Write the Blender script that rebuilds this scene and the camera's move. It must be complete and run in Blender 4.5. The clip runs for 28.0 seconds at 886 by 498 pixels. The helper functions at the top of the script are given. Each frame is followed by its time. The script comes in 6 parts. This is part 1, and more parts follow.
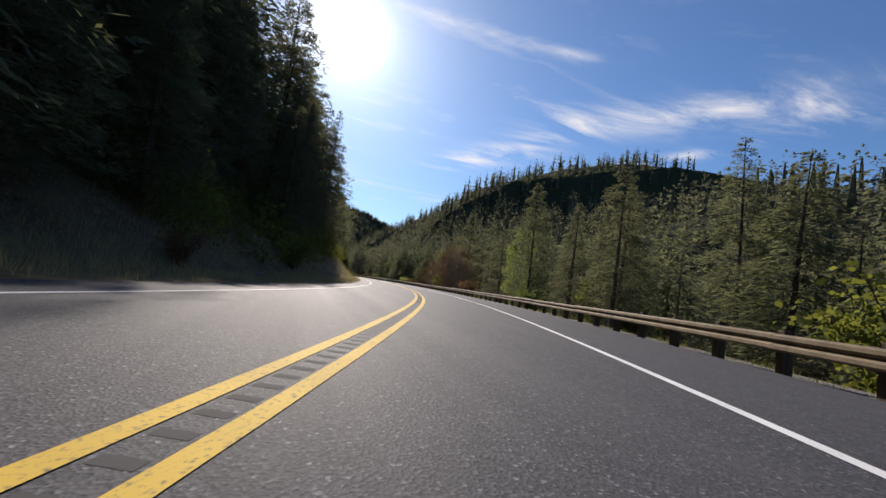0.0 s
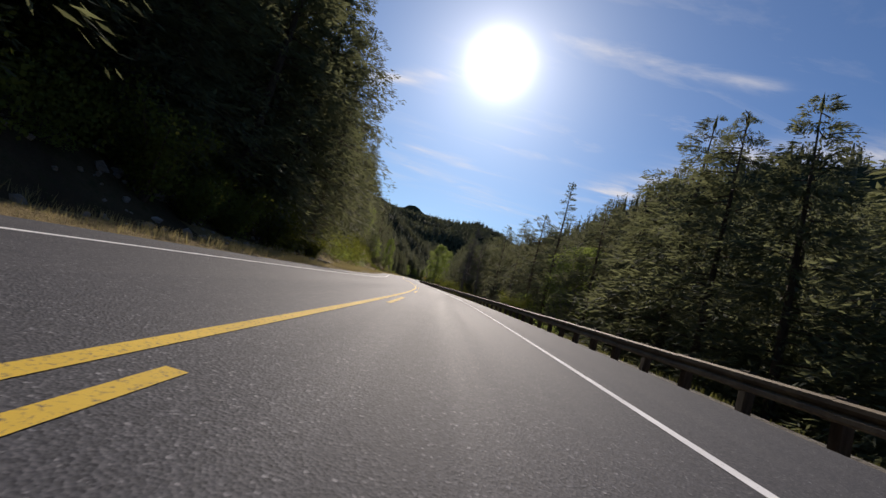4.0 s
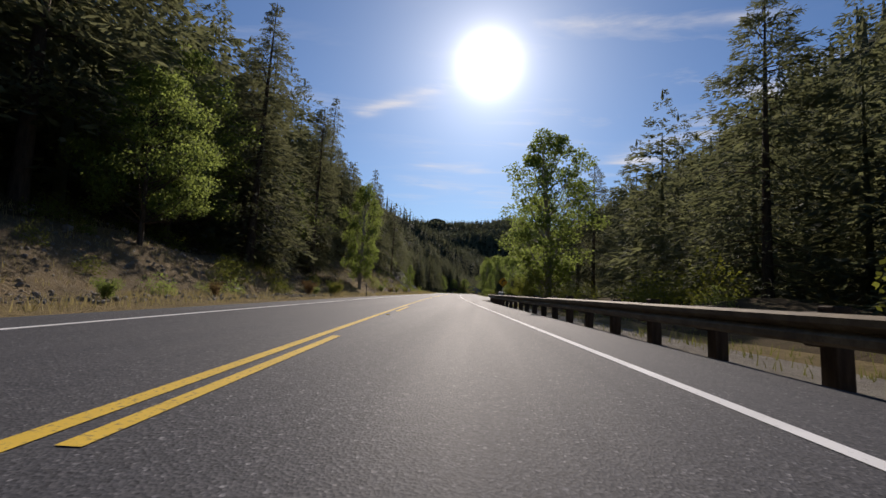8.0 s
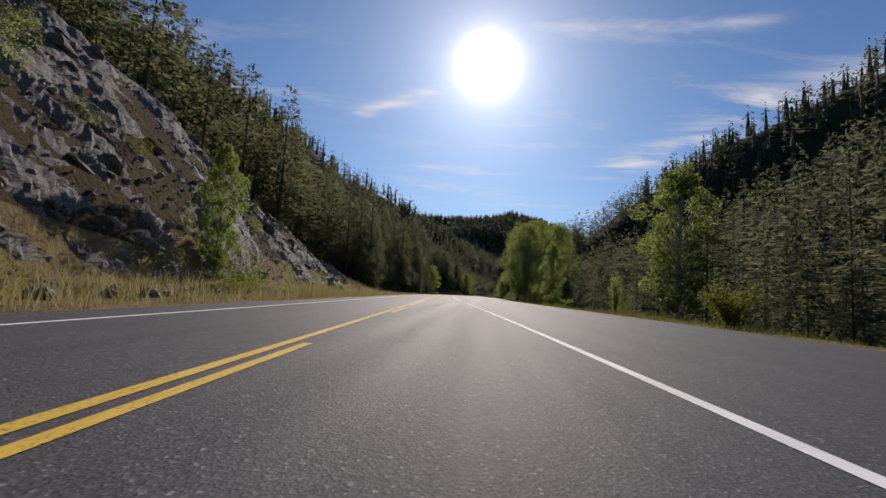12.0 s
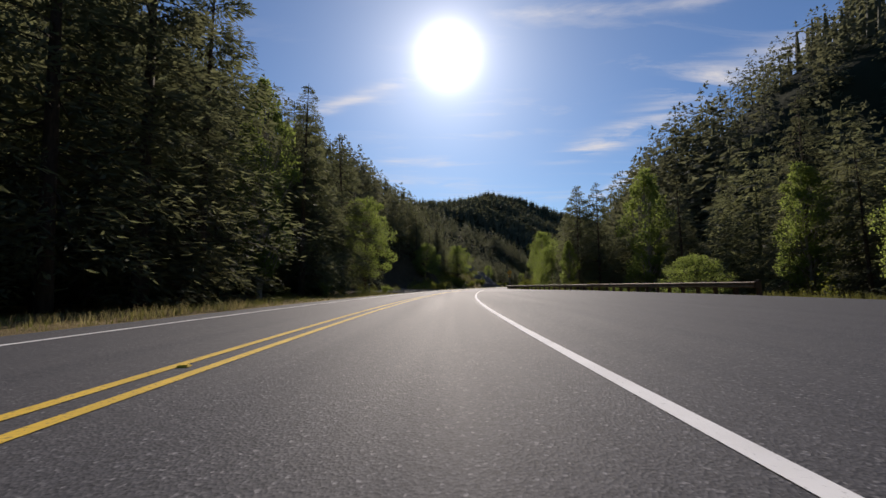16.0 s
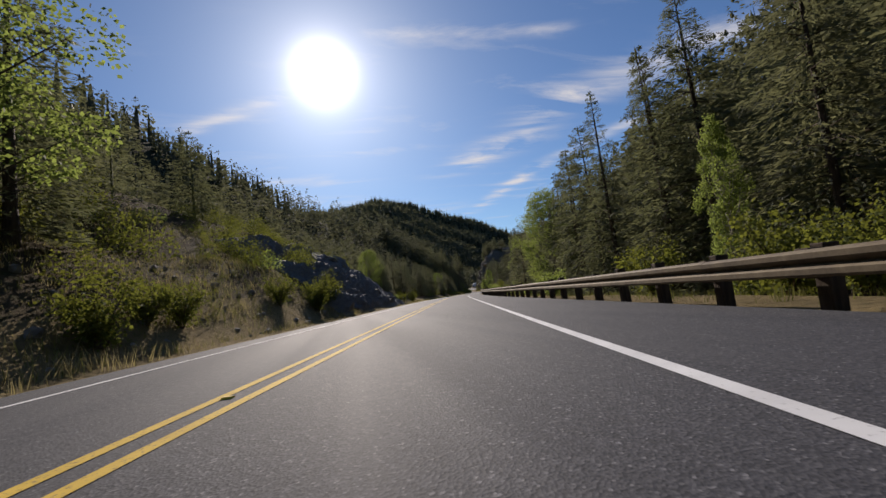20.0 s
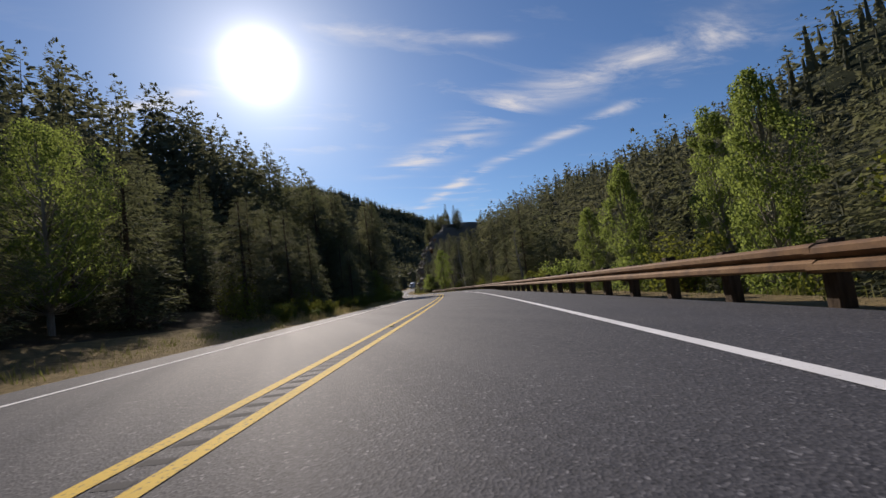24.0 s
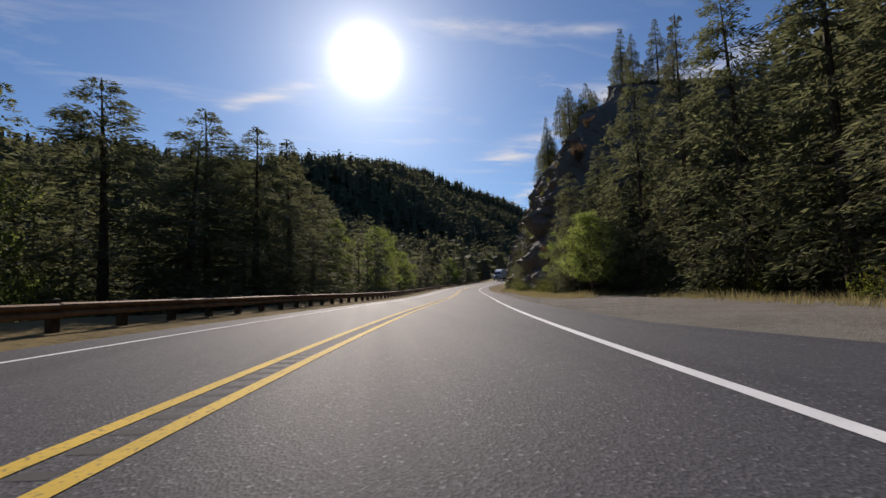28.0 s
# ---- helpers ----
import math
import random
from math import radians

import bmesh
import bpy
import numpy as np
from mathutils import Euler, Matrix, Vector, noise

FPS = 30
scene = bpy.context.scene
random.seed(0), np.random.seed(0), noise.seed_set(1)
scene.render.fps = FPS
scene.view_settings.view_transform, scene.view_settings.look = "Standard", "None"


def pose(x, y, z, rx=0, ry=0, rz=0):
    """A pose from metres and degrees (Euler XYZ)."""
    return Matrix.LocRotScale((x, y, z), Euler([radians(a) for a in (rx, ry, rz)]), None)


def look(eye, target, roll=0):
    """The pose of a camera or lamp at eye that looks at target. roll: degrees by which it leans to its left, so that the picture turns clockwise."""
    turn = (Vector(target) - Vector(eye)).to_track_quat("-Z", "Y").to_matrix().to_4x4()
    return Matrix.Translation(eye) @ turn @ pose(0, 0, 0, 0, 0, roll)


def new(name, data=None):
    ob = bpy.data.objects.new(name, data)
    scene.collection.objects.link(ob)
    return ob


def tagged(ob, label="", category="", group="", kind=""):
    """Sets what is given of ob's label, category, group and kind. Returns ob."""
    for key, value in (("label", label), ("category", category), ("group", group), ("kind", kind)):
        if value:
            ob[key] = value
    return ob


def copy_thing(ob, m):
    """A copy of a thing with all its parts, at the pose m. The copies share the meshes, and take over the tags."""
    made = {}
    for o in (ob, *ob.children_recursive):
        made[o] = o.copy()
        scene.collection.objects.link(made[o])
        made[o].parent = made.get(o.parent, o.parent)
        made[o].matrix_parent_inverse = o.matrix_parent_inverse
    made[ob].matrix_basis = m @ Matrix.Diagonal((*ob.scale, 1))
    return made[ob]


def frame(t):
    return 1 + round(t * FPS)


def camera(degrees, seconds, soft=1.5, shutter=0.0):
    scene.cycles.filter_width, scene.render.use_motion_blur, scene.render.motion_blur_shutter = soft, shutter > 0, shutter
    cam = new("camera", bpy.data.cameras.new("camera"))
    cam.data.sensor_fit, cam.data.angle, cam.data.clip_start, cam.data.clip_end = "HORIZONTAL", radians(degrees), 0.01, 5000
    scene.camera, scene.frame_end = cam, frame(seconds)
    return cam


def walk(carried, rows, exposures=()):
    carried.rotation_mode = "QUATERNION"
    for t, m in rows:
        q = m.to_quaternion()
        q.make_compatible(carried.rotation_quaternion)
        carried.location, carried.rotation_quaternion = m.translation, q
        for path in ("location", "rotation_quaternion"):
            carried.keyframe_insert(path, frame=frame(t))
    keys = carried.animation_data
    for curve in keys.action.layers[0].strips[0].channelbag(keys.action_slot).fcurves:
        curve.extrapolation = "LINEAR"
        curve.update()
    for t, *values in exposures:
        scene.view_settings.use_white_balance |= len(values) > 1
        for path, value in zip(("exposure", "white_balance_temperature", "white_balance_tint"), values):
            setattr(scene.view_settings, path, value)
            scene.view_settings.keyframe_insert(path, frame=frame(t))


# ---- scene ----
# Camera: low on a motorbike that leans through the bends of a valley road.
cam = camera(90.3, 28.0, soft=1.5, shutter=0.01)
PATH = [  # seconds, x, y, z, heading, pitch, lean
    (0.0, 8.34, 18.24, 0.677, -17.20, 4.89, -7.83),
    (0.5, 13.15, 32.54, 0.677, -14.51, 4.62, -11.71),
    (1.0, 16.85, 47.18, 0.677, -11.49, 4.36, -15.59),
    (1.5, 19.45, 62.02, 0.677, -8.91, 4.67, -16.84),
    (2.0, 21.46, 76.94, 0.677, -7.41, 4.98, -18.08),
    (2.5, 22.99, 91.89, 0.677, -5.57, 4.84, -17.24),
    (3.0, 24.10, 106.90, 0.677, -3.46, 4.70, -16.40),
    (3.5, 24.83, 121.92, 0.677, -1.47, 4.76, -17.01),
    (4.0, 25.04, 136.94, 0.677, -0.60, 4.89, -15.62),
    (4.5, 25.07, 151.96, 0.677, 0.21, 5.03, -14.22),
    (5.0, 24.76, 166.99, 0.677, 2.00, 5.17, -12.83),
    (5.5, 23.85, 182.01, 0.677, 4.62, 5.31, -11.43),
    (6.0, 22.57, 196.98, 0.677, 5.60, 4.43, -8.90),
    (6.5, 21.11, 211.92, 0.677, 6.06, 4.62, -6.63),
    (7.0, 19.70, 226.84, 0.677, 5.66, 4.81, -4.36),
    (7.5, 18.29, 241.76, 0.677, 5.11, 5.19, -3.62),
    (8.0, 17.02, 256.70, 0.677, 4.69, 5.57, -2.88),
    (8.5, 15.84, 271.64, 0.677, 4.94, 5.53, -2.64),
    (9.0, 14.72, 286.59, 0.677, 5.22, 5.50, -2.39),
    (9.5, 13.58, 301.54, 0.677, 4.86, 5.52, -0.79),
    (10.0, 12.60, 316.49, 0.677, 4.50, 5.54, 0.81),
    (10.5, 11.89, 331.46, 0.677, 3.99, 5.48, -0.29),
    (11.0, 11.26, 346.44, 0.677, 3.75, 5.42, -1.39),
    (11.5, 10.62, 361.44, 0.677, 3.82, 5.57, -2.42),
    (12.0, 9.86, 376.44, 0.677, 4.22, 5.71, -3.45),
    (12.5, 8.91, 391.43, 0.677, 4.35, 5.83, -2.52),
    (13.0, 7.87, 406.41, 0.677, 4.59, 5.71, -2.77),
    (13.5, 6.80, 421.36, 0.677, 4.21, 5.60, -3.01),
    (14.0, 5.83, 436.31, 0.677, 3.43, 5.48, -3.26),
    (14.5, 5.02, 451.27, 0.677, 2.81, 5.37, -3.50),
    (15.0, 4.17, 466.25, 0.677, 3.10, 5.14, -2.20),
    (15.5, 3.31, 481.22, 0.677, 2.78, 5.00, -0.64),
    (16.0, 2.65, 496.14, 0.677, 1.21, 4.86, 0.92),
    (16.5, 2.44, 511.04, 0.677, -0.21, 5.25, 3.67),
    (17.0, 2.88, 525.94, 0.677, -1.69, 5.64, 6.43),
    (17.5, 3.99, 540.83, 0.677, -3.29, 5.82, 7.89),
    (18.0, 5.39, 555.73, 0.677, -4.32, 6.00, 9.34),
    (18.5, 6.95, 570.60, 0.677, -5.87, 6.10, 8.50),
    (19.0, 8.89, 585.39, 0.677, -8.25, 6.20, 7.66),
    (19.5, 11.28, 600.08, 0.677, -10.52, 6.07, 7.47),
    (20.0, 14.31, 614.69, 0.677, -12.19, 5.93, 7.27),
    (20.5, 17.87, 629.22, 0.677, -13.29, 6.08, 5.22),
    (21.0, 21.50, 643.78, 0.677, -13.38, 6.22, 3.17),
    (21.5, 25.23, 658.30, 0.677, -13.57, 5.93, 5.10),
    (22.0, 28.85, 672.82, 0.677, -13.94, 5.89, 6.01),
    (22.5, 32.78, 687.24, 0.677, -15.16, 5.85, 6.92),
    (23.0, 37.23, 701.48, 0.677, -17.21, 5.81, 7.84),
    (23.5, 42.32, 715.51, 0.677, -19.30, 5.77, 8.75),
    (24.0, 48.14, 729.30, 0.677, -20.20, 5.24, 7.06),
    (24.5, 53.98, 743.12, 0.677, -19.85, 5.11, 4.64),
    (25.0, 59.65, 757.05, 0.677, -18.79, 4.98, 2.21),
    (25.5, 65.03, 771.08, 0.677, -18.30, 4.95, -0.06),
    (26.0, 70.07, 785.29, 0.677, -15.34, 4.88, -4.43),
    (26.5, 74.31, 799.83, 0.677, -11.36, 5.56, -10.49),
    (27.0, 77.10, 814.74, 0.677, -7.88, 4.90, -11.80),
    (27.5, 78.81, 829.70, 0.677, -5.69, 4.94, -0.52),
    (28.0, 80.71, 844.49, 0.677, -9.48, 5.34, 1.80),
]
walk(cam, [(t, pose(x, y, z, 90 + p, r, h)) for t, x, y, z, h, p, r in PATH], exposures=[(0.0, 0.62, 7000, 15), (1.0, 0.42, 7050, 16), (3.0, 0.3, 7050, 16), (6.0, 0.25, 7050, 16), (16.0, 0.22, 7050, 16), (17.8, 0.4, 7050, 16), (19.0, 0.2, 7050, 16), (23.0, 0.22, 7050, 16), (26.0, 0.36, 7050, 16), (28.0, 0.27, 7050, 16)])

# ---- sky and sun ----
SUN_EL = radians(28.5)          # the sun stands straight along +y
SUN_DIR = Vector((0.0, math.cos(SUN_EL), math.sin(SUN_EL)))
world = bpy.data.worlds.new("sky")
scene.world = world
world.use_nodes = True
wn, wl = world.node_tree.nodes, world.node_tree.links
wn.clear()


def wmath(op, a, b=None, c=None):
    nd = wn.new("ShaderNodeMath")
    nd.operation = op
    for i, v in enumerate((a, b, c)):
        if v is None:
            continue
        if isinstance(v, (int, float)):
            nd.inputs[i].default_value = v
        else:
            wl.new(v, nd.inputs[i])
    return nd.outputs[0]


sky = wn.new("ShaderNodeTexSky")
sky.sky_type = "NISHITA"
sky.sun_disc = False
sky.sun_elevation = SUN_EL
sky.sun_rotation = 0.0
sky.altitude = 300
sky.air_density = 1.0
sky.dust_density = 0.3
sky.ozone_density = 3.0
coord = wn.new("ShaderNodeTexCoord")
sep = wn.new("ShaderNodeSeparateXYZ")
wl.new(coord.outputs["Generated"], sep.inputs[0])
dot = wn.new("ShaderNodeVectorMath")
dot.operation = "DOT_PRODUCT"
wl.new(coord.outputs["Generated"], dot.inputs[0])
dot.inputs[1].default_value = SUN_DIR
ang = wmath("ARCCOSINE", wmath("MINIMUM", dot.outputs["Value"], 0.99999))
# aureole of the hazy sun: a burnt-out core and a soft skirt
core = wmath("MULTIPLY", wmath("EXPONENT", wmath("MULTIPLY", wmath("POWER", wmath("DIVIDE", ang, 0.046), 2.0), -1.0)), 1.6)
halo = wmath("MULTIPLY", wmath("EXPONENT", wmath("MULTIPLY", ang, -13.0)), 0.75)
skirt = wmath("ADD", halo, wmath("MULTIPLY", wmath("EXPONENT", wmath("MULTIPLY", ang, -4.5)), 0.13))
glow = wmath("ADD", core, skirt)
# thin cirrus, drawn out across the flight of the wind
height = wmath("MAXIMUM", sep.outputs["Z"], 0.06)
comb = wn.new("ShaderNodeCombineXYZ")
wl.new(wmath("DIVIDE", sep.outputs["X"], height), comb.inputs[0])
wl.new(wmath("DIVIDE", sep.outputs["Y"], height), comb.inputs[1])
mapping = wn.new("ShaderNodeMapping")
mapping.inputs["Rotation"].default_value = (0, 0, radians(-52))
mapping.inputs["Scale"].default_value = (0.5, 1.3, 1.0)
wl.new(comb.outputs[0], mapping.inputs["Vector"])
cirrus = wn.new("ShaderNodeTexNoise")
cirrus.inputs["Scale"].default_value = 2.6
cirrus.inputs["Detail"].default_value = 9.0
cirrus.inputs["Roughness"].default_value = 0.62
cirrus.inputs["Distortion"].default_value = 0.5
wl.new(mapping.outputs[0], cirrus.inputs["Vector"])
veil = wn.new("ShaderNodeTexNoise")
veil.inputs["Scale"].default_value = 0.55
veil.inputs["Detail"].default_value = 3.0
wl.new(comb.outputs[0], veil.inputs["Vector"])
cr = wn.new("ShaderNodeMapRange")
cr.inputs["From Min"].default_value = 0.53
cr.inputs["From Max"].default_value = 0.80
wl.new(cirrus.outputs["Fac"], cr.inputs["Value"])
vr = wn.new("ShaderNodeMapRange")
vr.inputs["From Min"].default_value = 0.42
vr.inputs["From Max"].default_value = 0.62
wl.new(veil.outputs["Fac"], vr.inputs["Value"])
px, py = wmath("DIVIDE", sep.outputs["X"], height), wmath("DIVIDE", sep.outputs["Y"], height)
wisp = wn.new("ShaderNodeMapRange")
wisp.inputs["From Min"].default_value = 0.42
wisp.inputs["From Max"].default_value = 0.74
wl.new(cirrus.outputs["Fac"], wisp.inputs["Value"])


def streak(x0, y0, x1, y1, width, dense):
    """A drawn-out cloud between two places of the sky's dome, frayed by the cirrus noise."""
    dx, dy = x1 - x0, y1 - y0
    u = wmath("DIVIDE", wmath("ADD", wmath("MULTIPLY", wmath("SUBTRACT", px, x0), dx), wmath("MULTIPLY", wmath("SUBTRACT", py, y0), dy)), dx * dx + dy * dy)
    u = wmath("MINIMUM", wmath("MAXIMUM", u, 0.0), 1.0)
    ex = wmath("SUBTRACT", wmath("SUBTRACT", px, x0), wmath("MULTIPLY", u, dx))
    ey = wmath("SUBTRACT", wmath("SUBTRACT", py, y0), wmath("MULTIPLY", u, dy))
    d2 = wmath("ADD", wmath("MULTIPLY", ex, ex), wmath("MULTIPLY", ey, ey))
    fall = wmath("EXPONENT", wmath("DIVIDE", d2, -width * width))
    return wmath("MULTIPLY", wmath("MULTIPLY", fall, wisp.outputs[0]), dense)


cloud = wmath("MULTIPLY", wmath("MULTIPLY", cr.outputs[0], vr.outputs[0]), 0.55)
for row in ((1.68, 5.4, 1.72, 3.4, .10, 1.0), (1.72, 3.4, 2.2, 1.9, .09, .9), (1.05, 3.2, 1.3, 2.2, .16, .8), (1.3, 2.2, 1.9, 1.35, .22, .65),
            (.2, 1.53, .95, 1.52, .05, .7), (-.7, 2.4, -.2, 2.03, .06, 1.0), (-.4, 3.36, -.1, 3.42, .12, .8), (-.6, 3.95, .1, 4.3, .2, .5), (.9, 3.5, 1.35, 2.7, .18, .5), (.3, 4.6, 1.2, 4.9, .3, .4)):
    cloud = wmath("ADD", cloud, streak(*row))
cloud = wmath("MINIMUM", cloud, 0.85)
tint = wn.new("ShaderNodeMix")
tint.data_type = "RGBA"
tint.blend_type = "MULTIPLY"
tint.inputs[0].default_value = 1.0
wl.new(sky.outputs[0], tint.inputs[6])
tint.inputs[7].default_value = (0.60, 0.86, 1.12, 1)
SKY_STRENGTH = 0.068
bg_sky = wn.new("ShaderNodeBackground")
wl.new(tint.outputs[2], bg_sky.inputs[0])
bg_sky.inputs[1].default_value = SKY_STRENGTH
bg_glow = wn.new("ShaderNodeBackground")
bg_glow.inputs[0].default_value = (1.0, 0.985, 0.96, 1)
wl.new(glow, bg_glow.inputs[1])
bg_cloud = wn.new("ShaderNodeBackground")
bg_cloud.inputs[0].default_value = (0.95, 0.97, 1.0, 1)
bg_cloud.inputs[1].default_value = 0.62
mix = wn.new("ShaderNodeMixShader")
wl.new(cloud, mix.inputs[0])
wl.new(bg_sky.outputs[0], mix.inputs[1])
wl.new(bg_cloud.outputs[0], mix.inputs[2])
add = wn.new("ShaderNodeAddShader")
wl.new(mix.outputs[0], add.inputs[0])
wl.new(bg_glow.outputs[0], add.inputs[1])
wout = wn.new("ShaderNodeOutputWorld")
wl.new(add.outputs[0], wout.inputs[0])

sun_data = bpy.data.lights.new("sun", "SUN")
sun_data.energy = 4.0
sun_data.angle = radians(0.53)
sun_data.color = (1.0, 0.95, 0.88)
sun = new("sun", sun_data)
sun.matrix_world = look((0, 0, 60), tuple(Vector((0, 0, 60)) - SUN_DIR))

# ---- materials ----


class Mat:
    """A principled material with a few helpers to build its nodes."""

    def __init__(self, name, rough=0.8, metal=0.0, spec=0.5):
        self.m = bpy.data.materials.new(name)
        self.m.use_nodes = True
        self.n, self.l = self.m.node_tree.nodes, self.m.node_tree.links
        self.b = self.n["Principled BSDF"]
        self.out = self.n["Material Output"]
        self.b.inputs["Roughness"].default_value = rough
        self.b.inputs["Metallic"].default_value = metal
        self.b.inputs["Specular IOR Level"].default_value = spec
        self.tc = self.n.new("ShaderNodeTexCoord")
        self.geo = self.n.new("ShaderNodeNewGeometry")

    def noise(self, scale, detail=4, rough=0.6, stretch=None, distort=0.0, obj=False):
        nd = self.n.new("ShaderNodeTexNoise")
        nd.inputs["Scale"].default_value = scale
        nd.inputs["Detail"].default_value = detail
        nd.inputs["Roughness"].default_value = rough
        nd.inputs["Distortion"].default_value = distort
        src = self.tc.outputs["Object"] if obj else self.geo.outputs["Position"]
        if stretch:
            mp = self.n.new("ShaderNodeMapping")
            mp.inputs["Scale"].default_value = stretch
            self.l.new(src, mp.inputs["Vector"])
            src = mp.outputs[0]
        self.l.new(src, nd.inputs["Vector"])
        return nd.outputs["Fac"]

    def voronoi(self, scale, feature="F1", stretch=None):
        nd = self.n.new("ShaderNodeTexVoronoi")
        nd.inputs["Scale"].default_value = scale
        nd.feature = feature
        src = self.geo.outputs["Position"]
        if stretch:
            mp = self.n.new("ShaderNodeMapping")
            mp.inputs["Scale"].default_value = stretch
            self.l.new(src, mp.inputs["Vector"])
            src = mp.outputs[0]
        self.l.new(src, nd.inputs["Vector"])
        return nd

    def ramp(self, fac, *stops):
        nd = self.n.new("ShaderNodeValToRGB")
        el = nd.color_ramp.elements
        while len(el) < len(stops):
            el.new(0.5)
        for e, (pos, col) in zip(el, stops):
            e.position = pos
            e.color = (*col, 1) if len(col) == 3 else col
        self.l.new(fac, nd.inputs[0])
        return nd.outputs[0]

    def rng(self, fac, a, b, c=0.0, d=1.0):
        nd = self.n.new("ShaderNodeMapRange")
        for key, v in (("From Min", a), ("From Max", b), ("To Min", c), ("To Max", d)):
            nd.inputs[key].default_value = v
        self.l.new(fac, nd.inputs["Value"])
        return nd.outputs[0]

    def mixc(self, fac, a, b, mode="MIX"):
        nd = self.n.new("ShaderNodeMix")
        nd.data_type = "RGBA"
        nd.blend_type = mode
        for sock, v in ((0, fac), (6, a), (7, b)):
            if isinstance(v, (int, float)):
                nd.inputs[sock].default_value = v
            elif isinstance(v, tuple):
                nd.inputs[sock].default_value = (*v, 1)
            else:
                self.l.new(v, nd.inputs[sock])
        return nd.outputs[2]

    def color(self, c):
        if isinstance(c, tuple):
            self.b.inputs["Base Color"].default_value = (*c, 1)
        else:
            self.l.new(c, self.b.inputs["Base Color"])
        return self

    def bump(self, fac, strength=0.4, dist=0.02):
        nd = self.n.new("ShaderNodeBump")
        nd.inputs["Strength"].default_value = strength
        nd.inputs["Distance"].default_value = dist
        self.l.new(fac, nd.inputs["Height"])
        self.l.new(nd.outputs[0], self.b.inputs["Normal"])
        return self

    def rough(self, fac):
        self.l.new(fac, self.b.inputs["Roughness"])
        return self

    def island(self):
        return self.geo.outputs["Random Per Island"]

    def random(self):
        nd = self.n.new("ShaderNodeObjectInfo")
        return nd.outputs["Random"]

    def translucent(self, col, fac):
        """Leaves: light that shines through from behind."""
        tr = self.n.new("ShaderNodeBsdfTranslucent")
        if isinstance(col, tuple):
            tr.inputs[0].default_value = (*col, 1)
        else:
            self.l.new(col, tr.inputs[0])
        mx = self.n.new("ShaderNodeMixShader")
        mx.inputs[0].default_value = fac
        self.l.new(self.b.outputs[0], mx.inputs[1])
        self.l.new(tr.outputs[0], mx.inputs[2])
        self.l.new(mx.outputs[0], self.out.inputs[0])
        return self


def asphalt_material():
    """Worn chip-seal: dark binder, grey chips, scattered pale ones, stains and faint wheel tracks."""
    k = Mat("asphalt", 0.8, spec=0.15)
    grit, chips = k.voronoi(64.0), k.voronoi(36.0)
    speck = k.ramp(grit.outputs["Color"], (0.0, (0.027, 0.029, 0.034)), (0.5, (0.058, 0.060, 0.069)), (0.84, (0.086, 0.087, 0.096)), (0.965, (0.22, 0.22, 0.23)))
    patch = k.noise(0.35, 5, 0.65)
    stain = k.rng(patch, 0.3, 0.7, 0.78, 1.18)
    fine = k.noise(6.0, 5, 0.7)
    c = k.mixc(1.0, speck, k.ramp(stain, (0.0, (0.76, 0.76, 0.78)), (1.0, (1.0, 0.99, 1.0))), "MULTIPLY")
    c = k.mixc(k.rng(fine, 0.45, 0.75, 0, 0.4), c, (0.042, 0.042, 0.047))
    stone = k.n.new("ShaderNodeMath")
    stone.operation = "MULTIPLY"
    k.l.new(k.rng(chips.outputs["Distance"], 0.30, 0.22), stone.inputs[0])
    k.l.new(k.rng(chips.outputs["Color"], 0.85, 0.92, 0, 0.5), stone.inputs[1])
    c = k.mixc(stone.outputs[0], c, (0.34, 0.33, 0.34))
    track = k.noise(0.9, 4, 0.6, stretch=(1.3, 0.035, 1.0))
    c = k.mixc(k.rng(track, 0.42, 0.62, 0.0, 0.18), c, (0.090, 0.088, 0.092))
    c = k.mixc(k.rng(track, 0.40, 0.30, 0.0, 0.30), c, (0.040, 0.040, 0.044))
    k.color(c)
    k.bump(grit.outputs["Distance"], 0.28, 0.012)
    k.rough(k.rng(track, 0.35, 0.65, 0.79, 0.74))
    return k.m


def paint_material(name, col, worn=0.34):
    k = Mat(name, 0.8, spec=0.2)
    chips = k.noise(28.0, 6, 0.75)
    big = k.noise(1.2, 4, 0.6)
    c = k.mixc(k.rng(big, 0.35, 0.7), col, tuple(v * 0.8 for v in col))
    c = k.mixc(k.rng(chips, worn + 0.20, worn + 0.30, 0, 0.8), c, (0.08, 0.078, 0.078))
    k.color(c)
    k.bump(chips, 0.3, 0.004)
    return k.m


def ground_material(name, a, b, c, scale=1.0, rough=0.95):
    k = Mat(name, rough, spec=0.03)
    n1, n2, n3 = k.noise(0.22 * scale, 5, 0.6), k.noise(2.6 * scale, 6, 0.7), k.noise(22 * scale, 4, 0.7)
    col = k.mixc(k.rng(n1, 0.38, 0.62), a, b)
    col = k.mixc(k.rng(n2, 0.5, 0.68), col, c)
    col = k.mixc(k.rng(n3, 0.35, 0.7, 0, 0.5), col, tuple(v * 0.45 for v in a))
    k.color(col)
    k.bump(n2, 1.0, 0.2)
    return k.m


